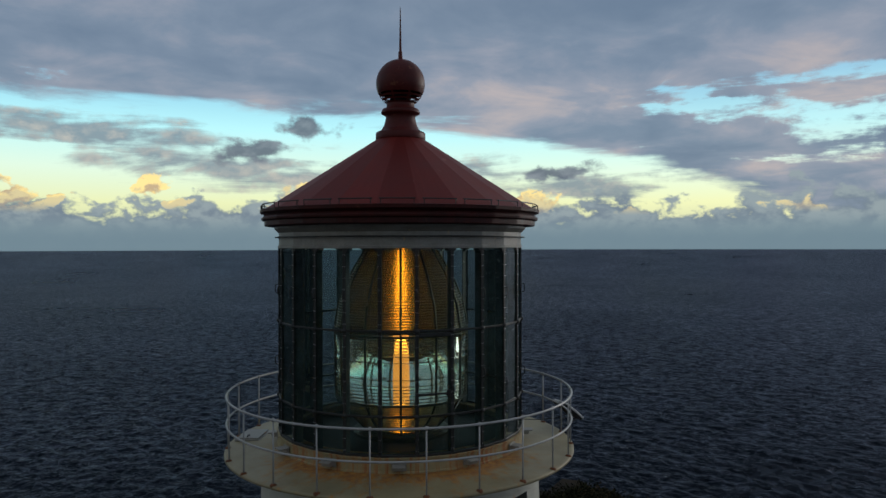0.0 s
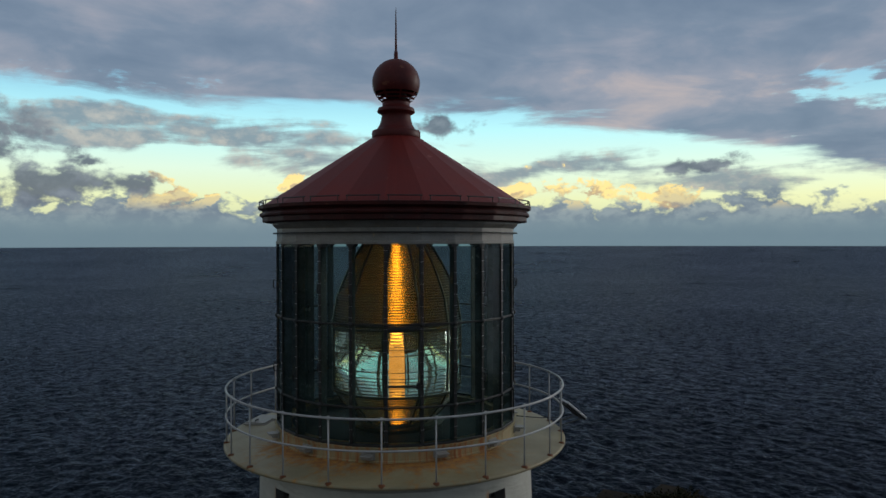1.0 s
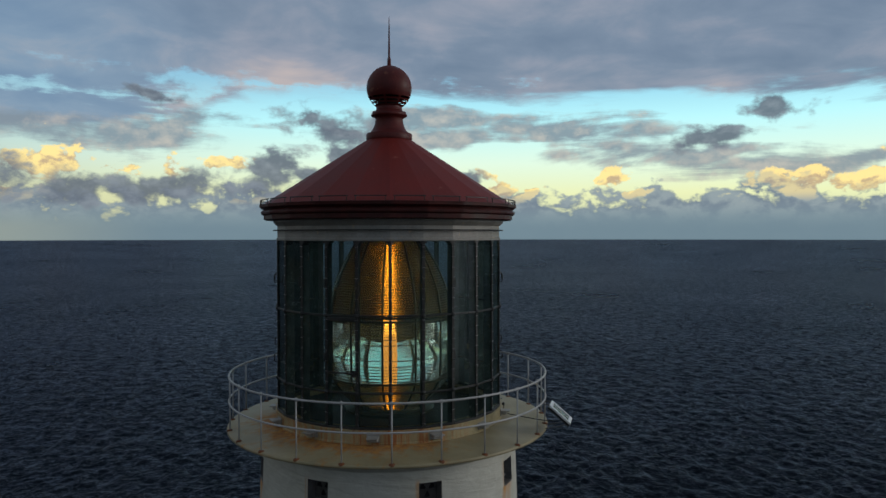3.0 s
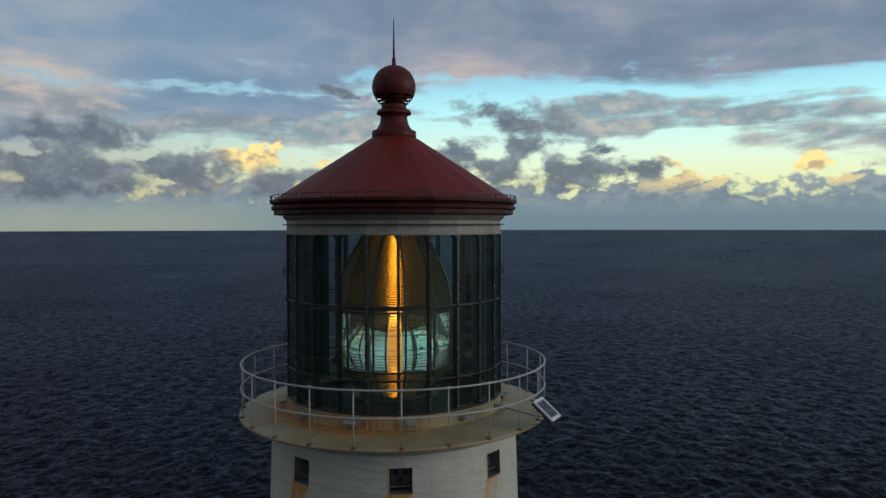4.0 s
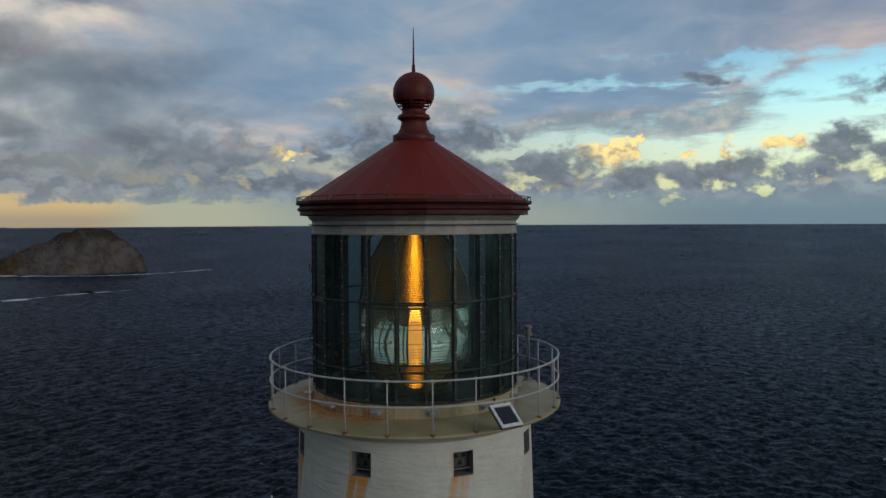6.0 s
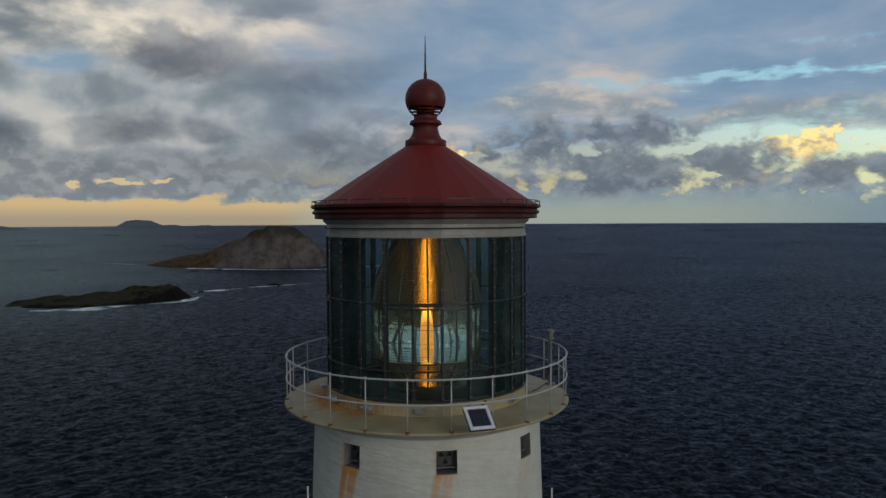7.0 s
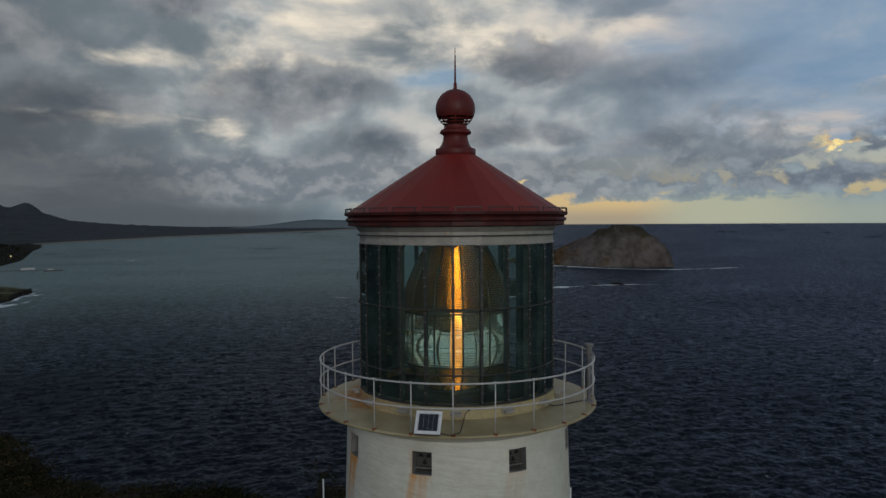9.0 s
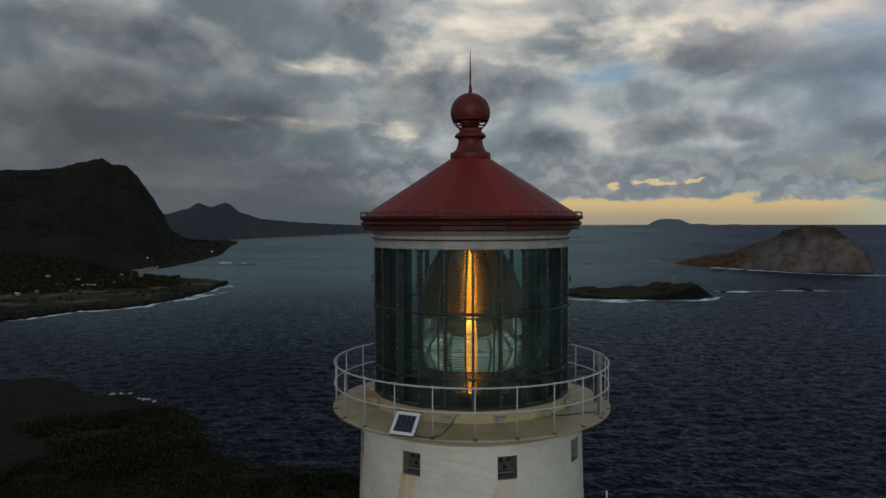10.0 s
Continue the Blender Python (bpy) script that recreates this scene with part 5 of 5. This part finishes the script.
far_isle(91.1, 93.0, 4620, ((91.1, -0.80), (91.4, -0.50), (92.0, -0.60), (92.5, -0.55), (92.8, -0.76), (93.0, -0.85)))
far_isle(84.5, 86.0, 4880, ((84.5, -0.40), (85.0, -0.32), (85.6, -0.33), (86.0, -0.40)))


# ---- scrub on the headland ----
def leaf_paint(t, b):
    info = Num(t, t.nodes.new("ShaderNodeNewGeometry").outputs["Random Per Island"])
    p = place(t)
    k = (info * 0.6 + fbm(t, p, 0.12, 4) * 0.7).step(0.35, 0.95)
    put(t, ramp(t, k, [(0.0, (0.006, 0.008, 0.004)), (0.55, (0.019, 0.022, 0.010)), (0.90, (0.036, 0.034, 0.016)), (1.0, (0.060, 0.042, 0.022))]), b.inputs["Base Color"])


LEAF = surface("dry_scrub_leaves", leaf_paint, 0.9, 0, 0.04)


def scrub(label, spots, leaves, size, spread):
    """Low bushes made of many small leaves on bent twigs, as one mass."""
    rs = np.random.default_rng(len(spots))
    V, F = [], []
    for r, a in spots:
        x, y, _ = pol(r, a, 0)
        z = ground_z(r, a)
        w = spread * rs.uniform(0.5, 1.4)
        h = w * rs.uniform(0.45, 0.85)
        d = rs.normal(0, 1, (leaves, 3))
        d /= np.linalg.norm(d, axis=1)[:, None]
        d[:, 2] = np.abs(d[:, 2])
        rad = rs.uniform(0.35, 1.0, leaves) ** 0.5 * (0.75 + 0.4 * np.sin(3 * np.arctan2(d[:, 1], d[:, 0]) + rs.uniform(0, 6)))
        c = np.array([x, y, z - 0.1]) + d * rad[:, None] * np.array([w, w, h])
        u = rs.normal(0, 1, (leaves, 3))
        v = np.cross(u, d + rs.normal(0, 0.4, (leaves, 3)))
        u *= (size * rs.uniform(0.5, 1.3, leaves) / np.linalg.norm(u, axis=1))[:, None]
        v *= (size * 0.5 / np.linalg.norm(v, axis=1))[:, None]
        n = len(V)
        for q in range(leaves):
            V += [c[q] - u[q], c[q] - v[q], c[q] + u[q], c[q] + v[q]]
            F.append((n + 4 * q, n + 4 * q + 1, n + 4 * q + 2, n + 4 * q + 3))
    tagged(new("scrub", mesh("scrub", V, F, LEAF)), label, "bushes", kind="stuff")


rs_ = np.random.default_rng(3)


def spots(n, a0, a1, r0, r1):
    out = []
    while len(out) < n:
        a, r = rs_.uniform(a0, a1), math.sqrt(rs_.uniform(r0 * r0, r1 * r1))
        if r < edge_r(a) * 0.97 and noise.noise(Vector((r * math.sin(radians(a)) * 0.05, r * math.cos(radians(a)) * 0.05, 7))) > -0.25:
            out.append((r, a))
    return out


scrub("dense dark dry scrub on the headland slope", spots(700, 284, 330, 16, 75), 190, 0.10, 1.3)
scrub("dense dark dry scrub on the headland slope", spots(420, 290, 322, 60, 130), 110, 0.18, 1.9)
scrub("dense dark dry scrub near the cliff edge", spots(230, 122, 158, 14, 42), 170, 0.11, 1.1)

PALE = mottled("pale_limestone", (0.22, 0.215, 0.21), (0.40, 0.39, 0.375), 1.0, 0.9)
for a, r in ((314.4, 238), (313.9, 237), (313.3, 233), (312.9, 231), (312.6, 226), (312.3, 222), (312.0, 216)):
    rr_ = edge_r(a) * (0.955 + 0.02 * math.sin(r))
    sx = 1.0 + 0.5 * math.sin(r * 3.1)
    rk = mesh("pale_rock", *slab(pose(0, 0, 0.35, 8, 5, r * 40), 1.1 * sx, 0.8, 0.45 * sx, 0.2), PALE, True)
    ob = new("pale_rock", rk)
    ob.location = pol(rr_, a, ground_z(rr_, a))
    tagged(ob, "pale weathered boulder on the dark cliff edge", "rock", "boulders on the cliff edge")

# wire fence posts below the tower
POST = mottled("white_fence_paint", (0.50, 0.50, 0.48), (0.66, 0.66, 0.64), 4.0, 0.5)
fence_at = [(-68.5, 23.6), (-84.0, 22.6), (-95.0, 22.3), (-104.1, 21.9), (-118.0, 21.6), (-130.4, 21.6)]
for a, r in fence_at:
    z = ground_z(r, a)
    f_ = thing("fence_post", "slender white steel fence post on the cliff", "fence post", pol(r, a, z), "fence posts")
    part("post", mesh("fence_pole", *tube([(0, 0, -0.3), (0, 0, -0.5 - z)], 0.045, 8), POST, True), f_)
    part("cap", mesh("fence_cap", *lathe([(0.0, -0.42 - z), (0.05, -0.44 - z), (0.055, -0.5 - z)], 8), POST, True), f_)
for k, dz_ in enumerate((0.1, 0.5)):
    wires = tube([pol(r, a, -0.5 - dz_) for a, r in fence_at], 0.012, 5)
    tagged(new("fence_wire", mesh("fence_wire", *wires, CABLE, True)), "thin sagging wire strung between white posts", "fence wire", "fence wires")


# ---- houses, pier and lights on the far shore ----
HWALL = mottled("pale_house_wall", (0.10, 0.10, 0.09), (0.18, 0.18, 0.17), 0.2, 0.8)
HROOF = mottled("pale_metal_roof", (0.22, 0.225, 0.23), (0.42, 0.43, 0.44), 0.2, 0.5)
HDARK = mottled("dark_shingle_roof", (0.05, 0.05, 0.05), (0.10, 0.10, 0.095), 0.3, 0.8)


def house(h, r, w, d, turn, roof_mat, label, ground):
    ob = thing("house", label, "house", hpol(r, h, ground), "houses on the shore")
    ob.rotation_euler = (0, 0, radians(turn))
    part("wall", mesh("house_wall", *slab(Matrix.Translation((0, 0, 1.5)), w, d, 3.4), HWALL), ob)
    x, y = w / 2 + 0.6, d / 2 + 0.6
    V = [(-x, -y, 3.1), (x, -y, 3.1), (x, y, 3.1), (-x, y, 3.1), (-x + d * 0.25, 0, 5.4), (x - d * 0.25, 0, 5.4)]
    part("roof", mesh("house_roof", V, [(0, 1, 5, 4), (2, 3, 4, 5), (1, 2, 5), (3, 0, 4), (3, 2, 1, 0)], roof_mat), ob)
    for k in (-1, 0, 1):
        part("window", mesh("house_window", *slab(Matrix.Translation((k * w * 0.3, -d / 2 - 0.03, 1.7)), 1.3, 0.1, 1.1), HOLE), ob)


rs2 = np.random.default_rng(21)
for h, r, w in ((132.6, 1520, 24), (129.9, 1690, 20), (129.1, 1720, 12), (131.0, 1560, 10), (134.4, 1560, 13), (135.8, 1440, 10), (133.2, 1640, 10), (136.5, 1530, 12), (131.7, 1650, 9),
                (130.4, 1800, 11), (135.0, 1690, 10), (137.0, 1400, 10), (128.5, 1740, 8), (133.7, 1420, 8)):
    g = max(point_h(h, r), mountain_h(h, r), sea_z(r) + 1)
    dark = rs2.random() < 0.3
    house(h, r, w, w * rs2.uniform(0.5, 0.7), rs2.uniform(0, 180), HDARK if dark else HROOF,
          "low shore house with a dark shingle roof" if dark else "low shore house with a pale metal roof", g - 0.2)

pier = thing("pier", "long narrow concrete pier with a pale shed", "pier", hpol(2250, 123.2, SEA_Z))
pier.rotation_euler = (0, 0, radians(123.2))
part("deck", mesh("pier_deck", *slab(Matrix.Translation((-25, 0, 3.0)), 180, 6, 0.8, 0.1), HDARK), pier)
part("shed", mesh("pier_shed", *slab(Matrix.Translation((0, 0, 6.2)), 34, 9, 5.6, 0.3), HROOF), pier)
for k in range(8):
    part("pile", mesh("pier_pile", *slab(Matrix.Translation((-105 + 22 * k, 0, 0.8)), 1.2, 4, 4.0), HDARK), pier)
boat = thing("boat", "small grey boat moored off the pier", "boat", hpol(2210, 121.7, SEA_Z))
boat.rotation_euler = (0, 0, radians(125))
part("hull", mesh("hull", *slab(Matrix.Translation((0, 0, 1.6)), 46, 8, 4.0, 1.6), HDARK), boat)
part("cabin", mesh("cabin", *slab(Matrix.Translation((-6, 0, 5.0)), 14, 5, 3.2, 0.5), HROOF), boat)
AMBER, REDL = glow("yard_lamp_glow", (1.0, 0.62, 0.18), 14.0), glow("red_lamp_glow", (1.0, 0.15, 0.06), 2.5)
for h, r, m_, lab in ((124.1, 2900, AMBER, "lit amber yard lamp on a pole"), (128.6, 2260, REDL, "lit red lamp on a pole")):
    g = max(mountain_h(h, r), sea_z(r))
    l_ = thing("street_lamp", lab, "street lamp", hpol(r, h, g))
    part("pole", mesh("lamp_pole", *tube([(0, 0, -1), (0, 0, 6)], 0.2, 6), GREY), l_)
    part("lamp_head", mesh("lamp_head", *slab(Matrix.Translation((0, 0, 7)), 3.0, 3.0, 1.6, 0.4), m_), l_)


def grove(label, n, h0, h1, r0, r1, seed):
    """Dark shore trees: uneven crowns of many leaf clumps over short trunks, as one mass."""
    rs = np.random.default_rng(seed)
    V, F = [], []
    for _ in range(n):
        h, r = rs.uniform(h0, h1), rs.uniform(r0, r1)
        g = max(point_h(h, r), mountain_h(h, r))
        if g < sea_z(r) + 1.5 or g > sea_z(r) + 90:
            continue
        x, y, _z = hpol(r, h, 0)
        w, t_ = rs.uniform(2.5, 6.0), rs.uniform(4.0, 8.0)
        m = 26
        d = rs.normal(0, 1, (m, 3))
        d /= np.linalg.norm(d, axis=1)[:, None]
        c = np.array([x, y, g + t_ * 0.6]) + d * np.array([w, w, t_ * 0.5]) * rs.uniform(0.4, 1.0, m)[:, None]
        u, v = rs.normal(0, 0.8, (m, 3)), rs.normal(0, 0.8, (m, 3))
        k = len(V)
        for q in range(m):
            V += [c[q] - u[q], c[q] - v[q], c[q] + u[q], c[q] + v[q]]
            F.append((k + 4 * q, k + 4 * q + 1, k + 4 * q + 2, k + 4 * q + 3))
    tagged(new("trees", mesh("trees", V, F, LEAF)), label, "trees", kind="stuff")


grove("dark shore trees between the houses", 1500, 126.5, 139, 1430, 1960, 4)
grove("dark trees at the foot of the mountain", 520, 123.0, 129.5, 2000, 3500, 6)
grove("scattered bushes on the grassy point", 40, 123.6, 138, 1180, 1480, 8)

# ---- things on the gallery ----
panel = thing("solar_panel", "small tilted solar panel in a pale frame outside the railing", "solar panel")
pu = Vector((0.02, 0.54, -0.013)).normalized()
pv = Vector((0.425, -0.05, -0.355))
pv = (pv - pu * pv.dot(pu)).normalized()
mid = Vector((3.81, -0.432, 10.20))
pm = Matrix((pu, pv, pu.cross(pv))).transposed().to_4x4()
pm.translation = mid
out = 1 if (pm.to_3x3() @ Vector((0, 0, 1))).x > 0 else -1
W_, H_ = 0.54, 0.555
for nm, x, y, sx, sy in (("frame_top", 0, -H_ / 2 + 0.03, W_, 0.06), ("frame_bottom", 0, H_ / 2 - 0.035, W_, 0.07), ("frame_left", -W_ / 2 + 0.03, 0, 0.06, H_ - 0.132), ("frame_right", W_ / 2 - 0.03, 0, 0.06, H_ - 0.132)):
    part("frame", mesh("panel_frame", *slab(pm @ Matrix.Translation((x, y, 0)), sx, sy, 0.04, 0.006), SILVER), panel, "pale aluminium frame")
part("backing", mesh("panel_backing", *slab(pm @ Matrix.Translation((0, 0, -0.006 * out)), W_ - 0.125, H_ - 0.135, 0.02), SILVER), panel)
part("tray", mesh("panel_tray", *slab(pm @ Matrix.Translation((0, 0, -0.045 * out)), W_ - 0.01, H_ - 0.01, 0.05, 0.004), CABLE), panel, "dark back tray")
cw, chh = (W_ - 0.14) / 4, (H_ - 0.15) / 9
for i in range(4):
    for j in range(9):
        part("cell", mesh("cell", *slab(pm @ Matrix.Translation(((i - 1.5) * cw, (j - 4) * chh, 0.008 * out)), cw - 0.004, chh - 0.003, 0.006), CELL), panel)
for y in (-0.50, -0.20):
    part("bracket", mesh("bracket", *tube([(3.47, y, 10.36), (3.55, y, 10.365), (3.62, y, 10.33)], 0.014, 6), GREY, True), panel, "grey steel bracket")
    part("strut", mesh("strut", *tube([(3.49, y, 9.86), (3.75, y - 0.05, 9.93), (3.96, y - 0.08, 10.00)], 0.010, 6), GREY, True), panel)
part("cable", mesh("cable", *tube([(3.95, -0.22, 10.03), (3.70, 0.0, 9.90), (3.35, 0.20, 9.86), (3.0, 0.23, 9.90), (2.62, 0.26, 9.95), (2.53, 0.30, 10.06), (2.54, 0.38, 10.15)], 0.010, 6), CABLE, True), panel, "loose black cable")
part("junction", mesh("junction", *slab(at_angle(98.5, 2.545, 10.14), 0.05, 0.05, 0.06, 0.01), CABLE), panel)

BEACON_A, BEACON_R = 171.0, 3.33
BX, BY = pol(BEACON_R, BEACON_A, 0)[:2]
beacon = thing("beacon_post", "grey metal beacon post bolted to the gallery deck", "beacon", (BX, BY, 9.84))
part("base", mesh("beacon_base", *lathe([(0.0, 0.05), (0.09, 0.05), (0.13, 0.04), (0.14, 0.0)], 12), GREY), beacon)
part("pole", mesh("beacon_pole", *lathe([(0.05, 0.03), (0.048, 1.210), (0.0, 1.220)], 12), GREY, True), beacon)
part("collar", mesh("beacon_collar", *lathe([(0.0, 1.240), (0.11, 1.230), (0.12, 1.210), (0.11, 1.190), (0.0, 1.180)], 16), GREY), beacon)
part("lamp_body", mesh("beacon_lamp", *lathe([(0.075, 1.230), (0.085, 1.260), (0.078, 1.290), (0.085, 1.320), (0.078, 1.350), (0.085, 1.370), (0.08, 1.380)], 16), GREY), beacon, "ribbed lamp body")
part("cap", mesh("beacon_cap", *lathe([(0.0, 1.460), (0.07, 1.455), (0.115, 1.430), (0.12, 1.390), (0.08, 1.380)], 16), GREY, True), beacon)
part("switch_box", mesh("switch_box", *slab(Matrix.Translation((0.10, -0.08, 0.42)), 0.06, 0.06, 0.24, 0.01), CABLE), beacon, "black switch box")
part("wire", mesh("beacon_wire", *tube([(0.06, -0.05, 1.06), (0.10, -0.07, 0.9), (0.10, -0.08, 0.54)], 0.008, 5), CABLE, True), beacon)

hatch = thing("deck_hatch", "cream steel deck hatch with a lifting handle, lying on the gallery", "hatch", (*pol(3.12, -117.5, 0)[:2], 9.865))
hatch.rotation_euler = (0, 0, radians(-117.5 - 90))
part("lid", mesh("hatch_lid", *slab(Matrix.Translation((0, 0, 0.03)), 0.44, 0.72, 0.03, 0.008), WHITE), hatch)
part("frame", mesh("hatch_frame", *slab(Matrix.Translation((0, 0, 0.006)), 0.52, 0.80, 0.03, 0.005), WHITE), hatch)
part("handle", mesh("hatch_handle", *tube([(0.02, 0.18, 0.045), (0.02, 0.18, 0.075), (0.02, 0.30, 0.075), (0.02, 0.30, 0.045)], 0.012, 6), CABLE, True), hatch, "dark lifting handle")

hose = thing("deck_cable", "dark cable lying across the gallery deck to the beacon", "cable")
run_ = [(BX, BY, 9.86), (BX * 0.96, BY * 0.97, 9.872), (*pol(3.0, 166, 0)[:2], 9.878), (*pol(2.8, 158, 0)[:2], 9.893), (*pol(2.62, 152, 0)[:2], 9.91), (*pol(2.53, 150, 0)[:2], 10.02)]
part("sheath", mesh("cable_sheath", *tube(run_, 0.012, 6), CABLE, True), hose)
